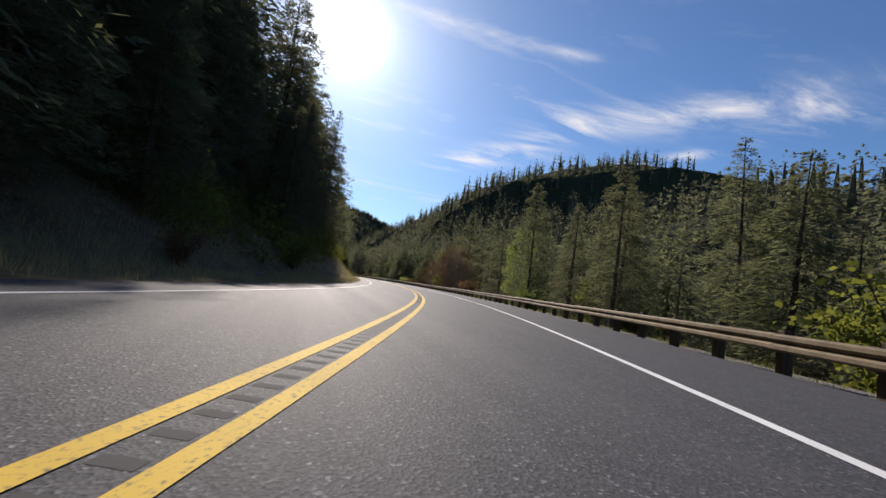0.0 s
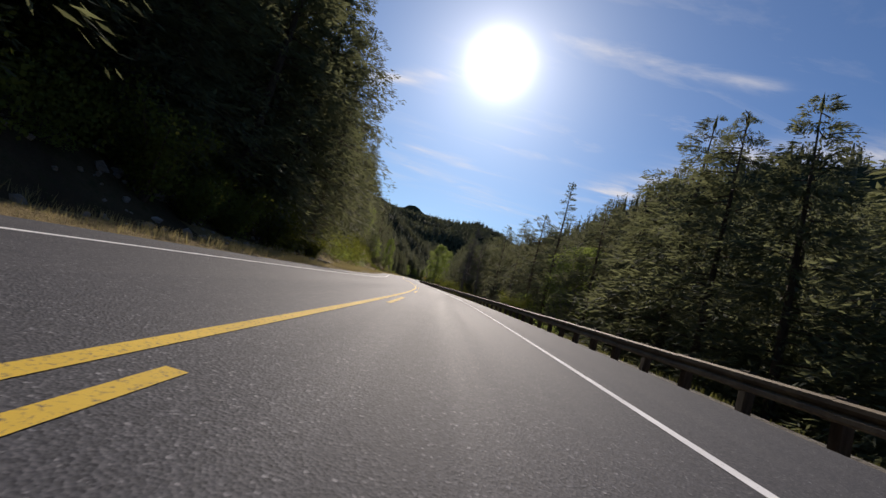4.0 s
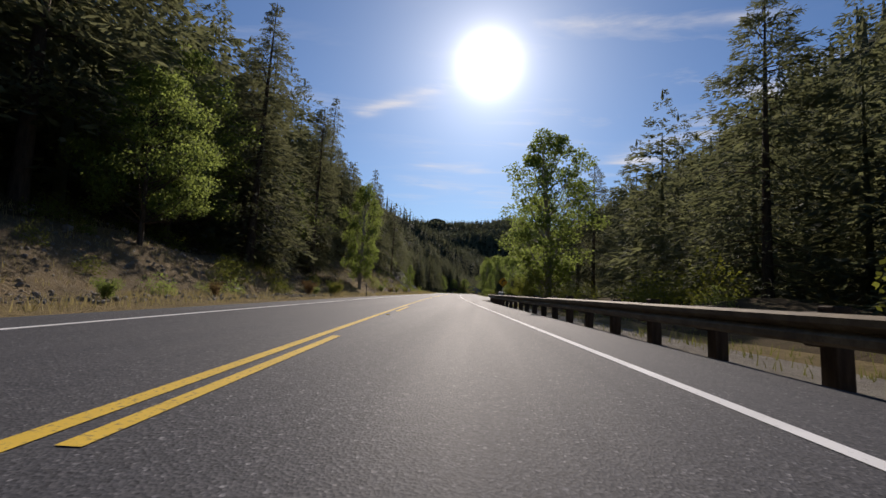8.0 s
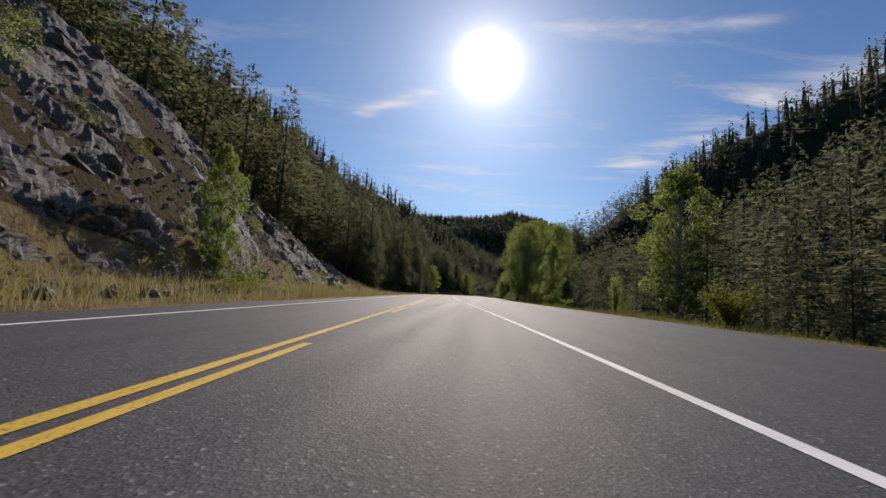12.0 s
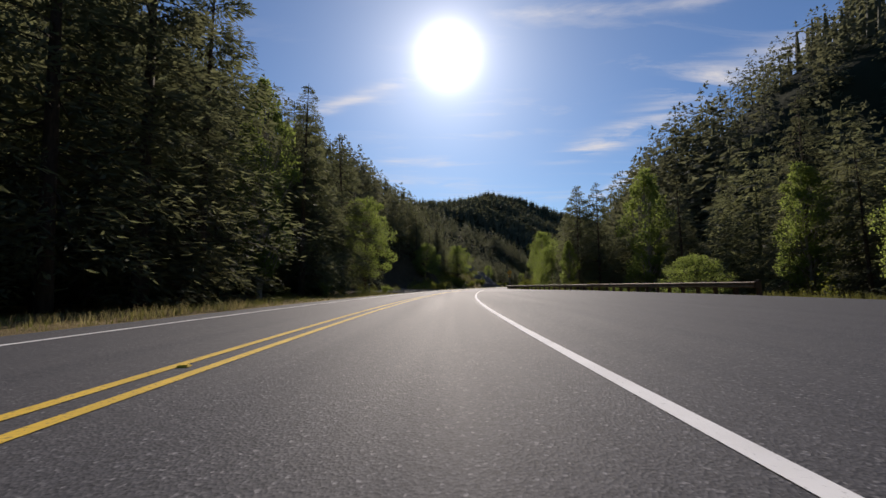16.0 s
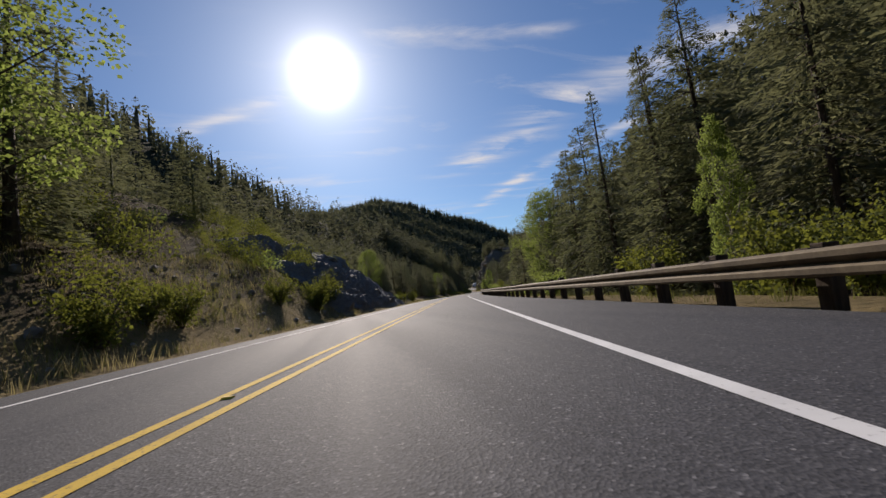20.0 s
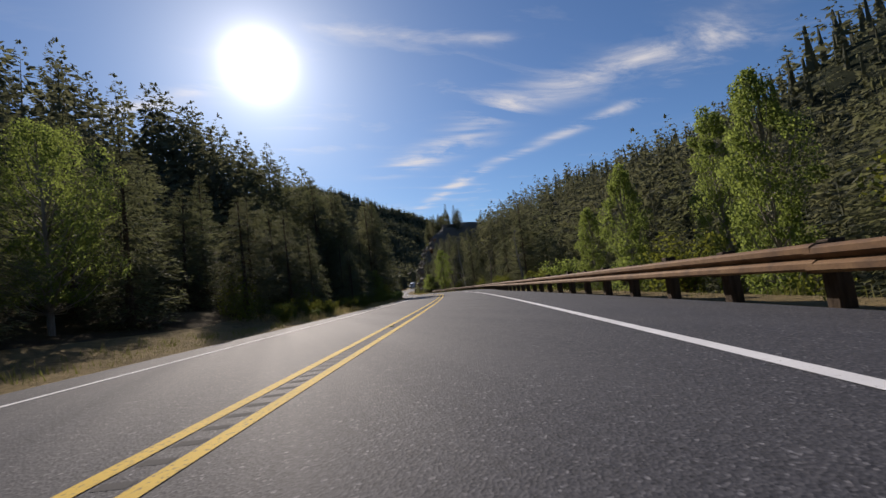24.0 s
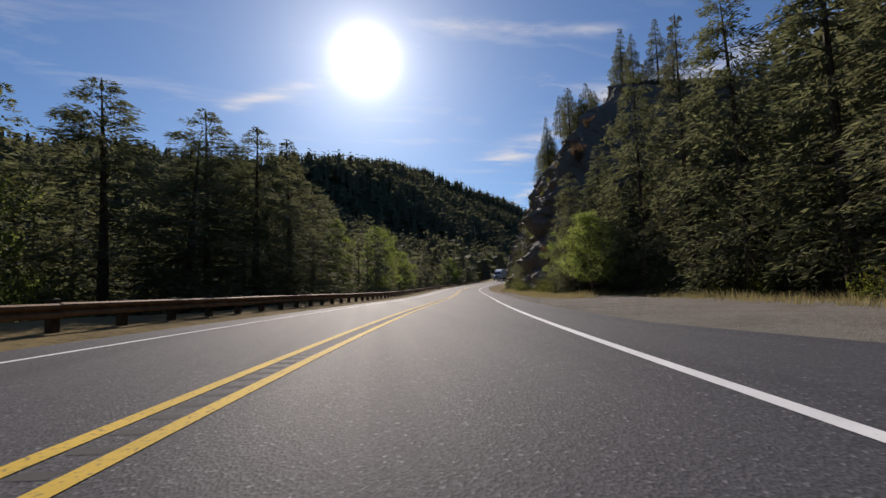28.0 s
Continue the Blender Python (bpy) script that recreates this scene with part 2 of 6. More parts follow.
def rock_material(name, dark, mid, light, earth=(0.14, 0.115, 0.085)):
    """Bedded slate: thin slanting layers, earth in the hollows, fine broken relief."""
    k = Mat(name, 0.85, spec=0.22)
    mp = k.n.new("ShaderNodeMapping")
    mp.inputs["Rotation"].default_value = (radians(-33), radians(8), 0)
    mp.inputs["Scale"].default_value = (1.0, 0.55, 3.4)
    k.l.new(k.geo.outputs["Position"], mp.inputs["Vector"])
    beds = k.n.new("ShaderNodeTexNoise")
    for nm, v in (("Scale", 1.9), ("Detail", 9.0), ("Roughness", 0.72), ("Distortion", 0.6)):
        beds.inputs[nm].default_value = v
    k.l.new(mp.outputs[0], beds.inputs["Vector"])
    strata = beds.outputs["Fac"]
    chunk = k.n.new("ShaderNodeTexVoronoi")
    chunk.inputs["Scale"].default_value = 2.6
    k.l.new(mp.outputs[0], chunk.inputs["Vector"])
    blot = k.noise(0.22, 5, 0.65)
    grain = k.noise(17, 5, 0.75)
    col = k.ramp(strata, (0.30, dark), (0.48, mid), (0.66, mid), (0.80, light))
    col = k.mixc(k.rng(blot, 0.48, 0.72, 0, 0.35), col, earth)
    col = k.mixc(k.rng(grain, 0.45, 0.75, 0, 0.4), col, dark)
    col = k.mixc(k.rng(chunk.outputs["Color"], 0.55, 1.0, 0, 0.35), col, light)
    k.color(col)
    mix_h = k.n.new("ShaderNodeMath")
    mix_h.operation = "ADD"
    k.l.new(strata, mix_h.inputs[0])
    k.l.new(k.rng(chunk.outputs["Distance"], 0.0, 0.7, 0.35, 0.0), mix_h.inputs[1])
    fine = k.n.new("ShaderNodeMath")
    fine.operation = "MULTIPLY_ADD"
    k.l.new(k.noise(7, 8, 0.75), fine.inputs[0])
    fine.inputs[1].default_value = 0.5
    k.l.new(mix_h.outputs[0], fine.inputs[2])
    k.bump(fine.outputs[0], 0.9, 0.12)
    k.rough(k.rng(grain, 0.3, 0.7, 0.7, 0.95))
    return k.m


def leaf_material(name, a, b, glow, fac, rough=0.8):
    k = Mat(name, rough, spec=0.12)
    col = k.mixc(k.island(), a, b)
    col = k.mixc(k.rng(k.random(), 0, 1, 0.0, 0.45), col, tuple(v * 0.7 for v in a))
    k.color(col)
    tr = k.mixc(k.island(), glow, tuple(v * 0.6 for v in glow))
    k.translucent(tr, fac)
    return k.m


def bark_material(name, a, b):
    k = Mat(name, 0.9, spec=0.2)
    n = k.noise(9, 6, 0.7, stretch=(1, 1, 0.18), obj=True)
    k.color(k.mixc(k.rng(n, 0.35, 0.65), a, b))
    k.bump(n, 0.8, 0.03)
    return k.m


def plain_material(name, col, rough=0.5, metal=0.0, dirt=0.35, scale=6.0):
    k = Mat(name, rough, metal)
    n, f = k.noise(scale, 5, 0.65, obj=True), k.noise(scale * 9, 4, 0.7, obj=True)
    c = k.mixc(k.rng(n, 0.42, 0.72, 0, dirt), col, tuple(v * 0.4 + 0.012 for v in col))
    c = k.mixc(k.rng(f, 0.5, 0.75, 0, dirt * 0.6), c, tuple(v * 0.6 for v in col))
    k.color(c)
    k.bump(f, 0.12, 0.004)
    return k.m


def rust_material(name, a, b, c):
    k = Mat(name, 0.78, 0.15)
    n, f = k.noise(2.2, 6, 0.7), k.noise(40, 5, 0.7)
    col = k.ramp(n, (0.3, a), (0.5, b), (0.7, c))
    col = k.mixc(k.rng(f, 0.5, 0.75, 0, 0.6), col, tuple(v * .7 for v in a))
    k.color(col)
    k.bump(f, 0.25, 0.004)
    return k.m


M_ASPHALT = asphalt_material()
M_YELLOW = paint_material("yellow_road_paint", (0.68, 0.45, 0.06))
M_WHITE = paint_material("white_road_paint", (0.76, 0.76, 0.76), 0.40)
M_CRACK = plain_material("crack_filler", (0.018, 0.018, 0.019), 0.97)
# darker than the asphalt: paints the shade inside the rumble grooves
M_GROOVE_SHADE = plain_material("groove_shade", (0.044, 0.043, 0.044), 0.95)
M_FLOOR = ground_material("forest_floor", (0.075, 0.055, 0.035), (0.11, 0.085, 0.05), (0.055, 0.06, 0.025))
M_VERGE = ground_material("dry_verge", (0.30, 0.23, 0.12), (0.22, 0.17, 0.09), (0.13, 0.11, 0.06), 1.6)
M_WOODS = ground_material("wooded_slope", (0.034, 0.041, 0.024), (0.042, 0.046, 0.027), (0.030, 0.038, 0.020))
M_BANK = ground_material("stony_bank", (0.25, 0.19, 0.115), (0.17, 0.135, 0.088), (0.30, 0.26, 0.20), 2.4)
M_GRAVEL = ground_material("gravel_verge", (0.32, 0.295, 0.255), (0.25, 0.225, 0.19), (0.40, 0.37, 0.33), 2.5)
M_ROCK = rock_material("grey_slate_rock", (0.085, 0.082, 0.078), (0.170, 0.163, 0.153), (0.28, 0.27, 0.255), (0.19, 0.165, 0.13))
M_CLIFF = rock_material("brown_grey_rock", (0.085, 0.075, 0.06), (0.175, 0.155, 0.125), (0.28, 0.25, 0.21), (0.22, 0.17, 0.10))
M_STONE = rock_material("loose_stone", (0.12, 0.11, 0.10), (0.27, 0.25, 0.22), (0.44, 0.42, 0.39))
M_NEEDLE = leaf_material("conifer_needles", (0.095, 0.112, 0.068), (0.130, 0.143, 0.092), (0.265, 0.28, 0.13), 0.42)
M_NEEDLE_B = leaf_material("conifer_needles_dark", (0.095, 0.106, 0.072), (0.126, 0.135, 0.092), (0.265, 0.27, 0.13), 0.42)
M_FAR = leaf_material("far_needles", (0.095, 0.106, 0.074), (0.126, 0.133, 0.094), (0.24, 0.245, 0.13), 0.42)
M_LEAF = leaf_material("broad_leaves", (0.058, 0.105, 0.028), (0.120, 0.17, 0.048), (0.39, 0.48, 0.115), 0.50, 0.65)
M_SHRUB = leaf_material("shrub_leaves", (0.07, 0.10, 0.025), (0.14, 0.16, 0.04), (0.28, 0.30, 0.05), 0.4)
M_RED = leaf_material("russet_leaves", (0.12, 0.07, 0.035), (0.17, 0.115, 0.05), (0.27, 0.16, 0.07), 0.35)
M_GRASS = leaf_material("dry_grass", (0.33, 0.27, 0.13), (0.44, 0.38, 0.19), (0.50, 0.42, 0.19), 0.35)
M_GREENGRASS = leaf_material("green_grass", (0.12, 0.13, 0.04), (0.23, 0.22, 0.075), (0.30, 0.30, 0.08), 0.3)
M_BARK = bark_material("fir_bark", (0.05, 0.037, 0.028), (0.12, 0.09, 0.068))
M_PALE = bark_material("pale_bark", (0.22, 0.20, 0.17), (0.36, 0.33, 0.29))
M_DEAD = bark_material("dead_wood", (0.10, 0.085, 0.07), (0.23, 0.20, 0.17))
M_TWIG = bark_material("bare_twigs", (0.16, 0.12, 0.09), (0.30, 0.24, 0.19))
M_RUST = rust_material("rusty_steel", (0.085, 0.042, 0.018), (0.18, 0.092, 0.036), (0.26, 0.150, 0.062))
M_TAN = rust_material("weathered_steel", (0.085, 0.058, 0.034), (0.16, 0.118, 0.066), (0.23, 0.178, 0.105))
M_POST = bark_material("treated_post", (0.05, 0.035, 0.024), (0.10, 0.072, 0.05))

# ---- the road's line ----
BEND = [-1.11, 4.21, 5.64, 2.97, 1.56, 2.07, 2.12, 0.36, 1.91, 3.41, 1.04, -0.68, -0.71, -0.41, -0.14, -0.78, -0.60,
        -0.25, 0.40, 0.89, 0.65, -0.36, -0.89, 0.12, -0.14, -2.56, -3.18, -1.47, -0.80, -2.12, -3.39, -1.84, 0.37,
        -0.35, -1.32, -2.96, -3.11, -0.20, 1.38, 0.79, 4.30, 7.30, 1.13, -5.80, -1.5, 1.5, 0.0, -3.0, -6.0, -6.0, 0.0]
STEP = 2.0
RS = np.arange(-20, 1300, STEP)
_k = np.interp(RS, -20 + 20 * np.arange(len(BEND)), BEND) / 1000
RPSI = -0.37934 + np.concatenate([[0], np.cumsum((_k[1:] + _k[:-1]) / 2 * STEP)])
_m = (RPSI[1:] + RPSI[:-1]) / 2
RX = np.concatenate([[0], np.cumsum(-np.sin(_m) * STEP)])
RY = np.concatenate([[0], np.cumsum(np.cos(_m) * STEP)])
# straight on at both ends
_a = np.arange(-400, -20, 20.0)
_b = np.arange(1320, 3400, 20.0)
RX = np.concatenate([RX[0] - np.sin(RPSI[0]) * (_a + 20), RX, RX[-1] - np.sin(RPSI[-1]) * (_b - RS[-1])])
RY = np.concatenate([RY[0] + np.cos(RPSI[0]) * (_a + 20), RY, RY[-1] + np.cos(RPSI[-1]) * (_b - RS[-1])])
RPSI = np.concatenate([0 * _a + RPSI[0], RPSI, 0 * _b + RPSI[-1]])
RS = np.concatenate([_a, RS, _b])


def rise(s):
    """The road climbs a little past the last bend."""
    u = np.clip((np.asarray(s, float) - 872) / 150.0, 0, 1)
    return 5.0 * u * u


def on_road(s, o):
    """World x, y of the place o metres right of the centre line at s metres along the road."""
    psi = np.interp(s, RS, RPSI)
    return np.interp(s, RS, RX) + o * np.cos(psi), np.interp(s, RS, RY) + o * np.sin(psi)


def road_coords(x, y):
    """About where a place lies along and across the road."""
    s = np.interp(y, RY, RS)
    for _ in range(5):
        psi = np.interp(s, RS, RPSI)
        dx, dy = x - np.interp(s, RS, RX), y - np.interp(s, RS, RY)
        s = s + (-dx * np.sin(psi) + dy * np.cos(psi)) * 0.9
    psi = np.interp(s, RS, RPSI)
    return s, (x - np.interp(s, RS, RX)) * np.cos(psi) + (y - np.interp(s, RS, RY)) * np.sin(psi)


_rng = np.random.RandomState(7)
_waves = [[(_rng.normal(0, 1, 2) * f, _rng.uniform(0, 6.28)) for _ in range(5)] for f in (0.02, 0.05, 0.13, 0.33, 0.9)]


def rough2(x, y, level):
    """Uneven ground, about -1 to 1; level 0 is broad (150 m), level 4 is small (2 m)."""
    return sum(np.sin(x * w[0] + y * w[1] + p) for w, p in _waves[level]) / 2.6


def key(s, table, col):
    t = np.array(table)
    return np.interp(s, t[:, 0], t[:, col])


# left of the road: place, verge width, bank slope, bank height, slope of the hill behind, how high the hill goes
LEFT = [(-100, 3, .5, 2, .5, 120), (0, 4, .6, 2, .5, 120), (30, 3.0, .7, 3, .6, 120), (60, 1.2, .8, 5, .6, 120), (92, 1.5, .8, 5, .6, 120), (120, 2.0, .8, 3.5, .6, 120), (165, 4, .6, 4, .55, 110), (200, 4, .7, 6, .5, 110), (225, 2.6, .9, 8, .5, 110), (255, 4.5, .6, 4.5, .45, 100), (282, 4, .4, 1.5, .45, 100), (303, 3, .7, 4, .55, 100)]
LEFT += [(335, 3, .9, 7, .55, 100), (352, 3.5, 1.05, 15, .45, 100), (368, 6, 1.35, 18, .45, 100), (385, 7.5, 1.65, 20, .45, 100), (412, 7.5, 1.25, 13, .5, 130), (430, 5, .6, 5, .6, 150), (455, 6, .4, 3, .95, 210), (480, 8, .15, 1, 1.02, 230), (560, 9, .12, 1, 1.05, 230), (590, 2, .4, 1.5, 1.0, 220), (612, 1.6, .75, 5, .95, 200), (645, 1.0, 1.4, 8, .56, 150), (672, 2.5, .5, 3, .64, 160)]
LEFT += [(720, 2, .35, 2, .70, 170), (760, 4, .2, 1, .62, 160), (785, 4, .5, 2, .64, 150), (808, 3, 1.3, 12, .6, 100), (826, 2.5, 1.35, 13, .3, 60), (839, 2.8, 1.2, 9, .1, 20), (847, 3, .2, .3, -.25, -5), (858, 3, .1, .2, -.35, -6), (1000, 3, .1, .2, -.35, -6)]
# right of the road: place, edge of the asphalt, verge width, fall of the bank, width of the low ground, slope of the far side, its height
RIGHT = [(-100, 6.6, 1.2, -4, 30, .42, 110), (0, 6.6, 1.2, -4, 30, .45, 120), (40, 7.2, 1.2, -5, 30, .45, 120), (100, 7.0, 1.2, -5, 28, .45, 120), (180, 6.0, 1.2, -3.5, 24, .5, 120), (206, 5.7, 1.4, -1.5, 20, .5, 130), (222, 5.5, 1.4, 1.0, 20, .5, 130), (245, 5.0, 1.6, 1.3, 18, .5, 130), (288, 5.4, 1.5, .2, 16, .6, 150), (300, 9.8, 3, -.4, 16, .98, 190)]
RIGHT += [(372, 11.2, 2.5, -.5, 18, .98, 190), (440, 13.5, 1.5, -.5, 18, .92, 190), (470, 16, 1.5, -1, 16, .8, 170), (505, 17.2, 1.5, -2, 12, .6, 150), (530, 15.5, 1.5, -2, 12, .6, 150), (555, 9.5, 1.5, -2, 14, .7, 150), (576, 6.6, 1.5, -2, 12, .95, 170), (635, 5.4, 1.5, -2, 10, 1.05, 180), (724, 5.4, 1.5, -2, 10, 1.05, 180), (755, 5.2, 1.5, -3, 18, .9, 160)]
RIGHT += [(787, 6.5, 1.5, -4, 20, .75, 150), (820, 6.8, 1.5, -4, 18, .75, 140), (840, 7.2, 2, -2, 14, .7, 130), (844, 6.3, 8.8, .5, 3, .9, 60), (848, 5.2, 10, .6, 3, .9, 60), (856, 4.9, 10, .7, 3, .9, 60), (872, 5.0, 8, .5, 3, .9, 60), (888, 5.2, 5, .2, 3, .9, 60), (1000, 5.2, 3, .3, 3, .9, 60)]


def edge_right(s):
    return key(s, RIGHT, 1)


EDGE_LEFT = -4.75


def ground_z(s, o, x, y):
    """Height of the ground at a place beside the road."""
    z = np.full(np.shape(o), -0.06) + rise(s)
    # left
    d = np.maximum(EDGE_LEFT - o, 0)
    wv, mb, hb, mh, hm = (key(s, LEFT, c) for c in range(1, 6))
    up = np.clip(d / np.maximum(wv, .1), 0, 1) * 0.12
    bank = np.clip((d - wv) * mb, 0, None)
    bank = hb * np.tanh(bank / np.maximum(hb, .05) * 1.1)
    far = np.maximum(d - wv - hb / np.maximum(mb, .05), 0)
    hill = np.where(hm > 0, np.abs(hm) * (1 - np.exp(-far * np.abs(mh) / np.maximum(np.abs(hm), 1))), -np.abs(hm) * (1 - np.exp(-far * .4 / np.maximum(np.abs(hm), 1))))
    hill = hill + np.where(hm < 0, np.clip(far - 45, 0, 200) * .35, 0)
    zl = up + bank + hill
    # right
    e, wv2, fall, low, mf, hf = (key(s, RIGHT, c) for c in range(1, 7))
    d2 = np.maximum(o - e, 0)
    b2 = np.clip((d2 - wv2) / 6.0, 0, 1)
    b2 = fall * b2 * b2 * (3 - 2 * b2)
    far2 = np.maximum(d2 - wv2 - 6 - low, 0)
    zr = b2 - 0.03 * np.clip(d2, 0, 1) + hf * (1 - np.exp(-far2 * mf / hf))
    z = z + np.where(o < 0, zl, zr)
    dd = np.where(o < 0, np.maximum(d - wv, 0), np.maximum(d2 - wv2, 0))
    fade = np.clip(dd / 6, 0, 1)
    z = z + fade * (0.10 * rough2(x, y, 4) + 0.28 * rough2(x, y, 3)) + np.clip(dd / 25, 0, 1) * 0.9 * rough2(x, y, 2) + np.clip(dd / 80, 0, 1) * (3.0 * rough2(x, y, 1) + 12 * rough2(x, y, 0))
    # the range that closes the valley
    ridge = 164 * np.exp(-((y - 1750 - 120 * np.sin(x * 0.003)) / 420.0) ** 2) * (0.86 + 0.10 * np.sin(x * 0.006 + 1.1) + 0.06 * np.sin(x * 0.017))
    return z + ridge * np.clip((y - 1020) / 300.0, 0, 1) ** 1.5


def ground_at(s, o):
    s, o = np.asarray(s, float), np.asarray(o, float)
    x, y = on_road(s, o)
    return float(ground_z(s, o, x, y)) if s.ndim == 0 else ground_z(s, o, x, y)


# ---- mesh helpers ----


def mesh_from(name, verts, faces, mats, mat_index=None, smooth=False):
    me = bpy.data.meshes.new(name)
    verts = np.asarray(verts, np.float32)
    if isinstance(faces, np.ndarray):
        n, k = faces.shape
        me.vertices.add(len(verts))
        me.vertices.foreach_set("co", verts.ravel())
        me.loops.add(n * k)
        me.loops.foreach_set("vertex_index", faces.astype(np.int32).ravel())
        me.polygons.add(n)
        me.polygons.foreach_set("loop_start", np.arange(0, n * k, k, dtype=np.int32))
        me.polygons.foreach_set("loop_total", np.full(n, k, np.int32))
    else:
        me.from_pydata([tuple(v) for v in verts], [], faces)
    for m in mats if isinstance(mats, (list, tuple)) else [mats]:
        me.materials.append(m)
    if mat_index is not None:
        me.polygons.foreach_set("material_index", np.asarray(mat_index, np.int32))
    me.polygons.foreach_set("use_smooth", np.full(len(me.polygons), smooth))
    me.update(calc_edges=True)
    return me


def part(name, me, parent, label="", m=None):
    """One mesh object under a thing or under a part. me: a mesh, or (bmesh, material)."""
    if isinstance(me, tuple):
        bm, mat = me
        me = bpy.data.meshes.new(name)
        bm.to_mesh(me)
        bm.free()
        me.materials.append(mat)
    ob = new(name, me)
    ob.parent = parent
    if m is not None:
        ob.matrix_basis = m
    if label:
        tagged(ob, label)
    return ob


def place(s, o, z=None, turn=0.0, scale=1.0):
    """Pose beside the road, facing along it; stands on the ground unless z is given."""
    x, y = on_road(s, o)
    if z is None:
        z = ground_at(s, o)
    psi = float(np.interp(s, RS, RPSI))
    sc = scale if isinstance(scale, tuple) else (scale,) * 3
    return Matrix.LocRotScale((float(x), float(y), float(z)), Euler((0, 0, psi + turn)), sc)


def grid_faces(r, c):
    i = np.arange((r - 1) * (c - 1))
    a = (i // (c - 1)) * c + i % (c - 1)
    return np.stack([a, a + 1, a + c + 1, a + c], 1)


def strip(name, s0, s1, o0, o1, z, mat, step=2.0):
    """A band that follows the road between two offsets (numbers or functions of s)."""
    s = np.arange(s0, s1 + step * 0.5, step)
    a = o0(s) if callable(o0) else np.full(len(s), o0)
    b = o1(s) if callable(o1) else np.full(len(s), o1)
    xa, ya = on_road(s, a)
    xb, yb = on_road(s, b)
    v = np.stack([np.stack([xa, ya, rise(s) + z], 1), np.stack([xb, yb, rise(s) + z], 1)], 1).reshape(-1, 3)
    return mesh_from(name, v, grid_faces(len(s), 2), mat)


# ---- ground ----
rows_s = np.concatenate([np.arange(-400, -60, 20), np.arange(-60, 980, 2.5), np.arange(980, 3300, 20)])
cols = np.concatenate([[-2600, -1800, -1200, -800, -560, -400, -300, -230, -180], np.arange(-140, -60, 10), np.arange(-60, -30, 4), np.arange(-30, -4.6, 1.0),
                       [-4.72, -3.5, 0, 3.5], np.arange(4.8, 30, 1.0), np.arange(30, 60, 4), np.arange(60, 150, 10), [180, 230, 300, 400, 560, 800, 1200, 1800, 2600]])
gs, gu = np.meshgrid(rows_s, cols, indexing="ij")
gpsi = np.interp(gs, RS, RPSI)
gx = np.interp(gs, RS, RX) + gu * np.cos(gpsi * np.exp(-(gu / 90.0) ** 2))
gy = np.interp(gs, RS, RY) + gu * np.sin(gpsi * np.exp(-(gu / 90.0) ** 2))
rs2, ro2 = road_coords(gx, gy)
near = np.abs(gu) < 9
gz = ground_z(np.where(near, gs, rs2), np.where(near, gu, ro2), gx, gy)
gv = np.stack([gx, gy, gz], 2).reshape(-1, 3)
gf = grid_faces(len(rows_s), len(cols))[:, ::-1]
fu, fs = gu.reshape(-1)[gf].mean(1), gs.reshape(-1)[gf].mean(1)
wvl = key(fs, LEFT, 1)
mi = np.zeros(len(gf), int)
mi[(fu < -4) & (fu > EDGE_LEFT - wvl - 1.5)] = 1
mi[(fu < EDGE_LEFT - wvl - .1) & (fs > 88) & (fs < 165)] = 0
mi[(fu < EDGE_LEFT - wvl - .1) & (fu > -16) & (fs > -20) & (fs < 58)] = 4
mi[(fu < -5.4) & (fu > -15) & (fs > 533) & (fs < 568)] = 4
mi[(fu > 4) & (fu < edge_right(fs) + key(fs, RIGHT, 2) + 1.0)] = 1
mi[(fu > 4) & (fu < edge_right(fs) + key(fs, RIGHT, 2) - .5) & (fs > 841) & (fs < 900)] = 2
mi[(fu > 4) & (fu < edge_right(fs) + 2) & (fs < 290)] = 2
mi[(fu < -6.5) & (fu > -14) & (((fs > 196) & (fs < 275)) | ((fs > 296) & (fs < 338)))] = 4
mi[(np.abs(fu) > 34) | (fs > 1015)] = 3
ground = tagged(new("ground", mesh_from("ground", gv, gf, [M_FLOOR, M_VERGE, M_GRAVEL, M_WOODS, M_BANK], mi, True)), "valley ground of dry grass, gravel and forest floor", "ground", kind="structure")

# the range behind the valley's end
mx, my = np.meshgrid(np.arange(-1700, 1700, 22.0), np.arange(2350, 3250, 25.0), indexing="ij")
crest = np.interp(mx, [-1700, -900, -480, -250, -60, 120, 300, 480, 700, 1100, 1700], [300, 380, 425, 440, 405, 400, 362, 330, 255, 290, 220])
crest = crest + 10 * np.sin(mx * .021) + 7 * np.sin(mx * .049 + 1) + 5 * rough2(mx, my, 1)
mz = crest * np.exp(-np.abs((my - 2900) / 330.0) ** 1.6) * (1 + .05 * rough2(mx, my, 0)) + np.random.RandomState(3).uniform(-5, 7, mx.shape) - 12
tagged(new("backdrop", mesh_from("backdrop", np.stack([mx, my, mz], 2).reshape(-1, 3), grid_faces(*mx.shape)[:, ::-1], M_WOODS)), "far wooded mountain range behind the valley", "mountain", kind="structure")

# ---- road ----
road = tagged(new("road", strip("road", -60, 1250, EDGE_LEFT, edge_right, 0.0, M_ASPHALT)), "two-lane grey asphalt road with worn aggregate", "road", kind="structure")


def half_gap(s):
    """Half the distance between the two yellow lines."""
    return np.interp(s, [112, 150, 385, 425, 690, 730], [.31, .06, .06, .22, .20, .22])


def left_gap(s):
    return np.interp(s, [112, 150, 385, 425], [.03, .17, .17, .13])


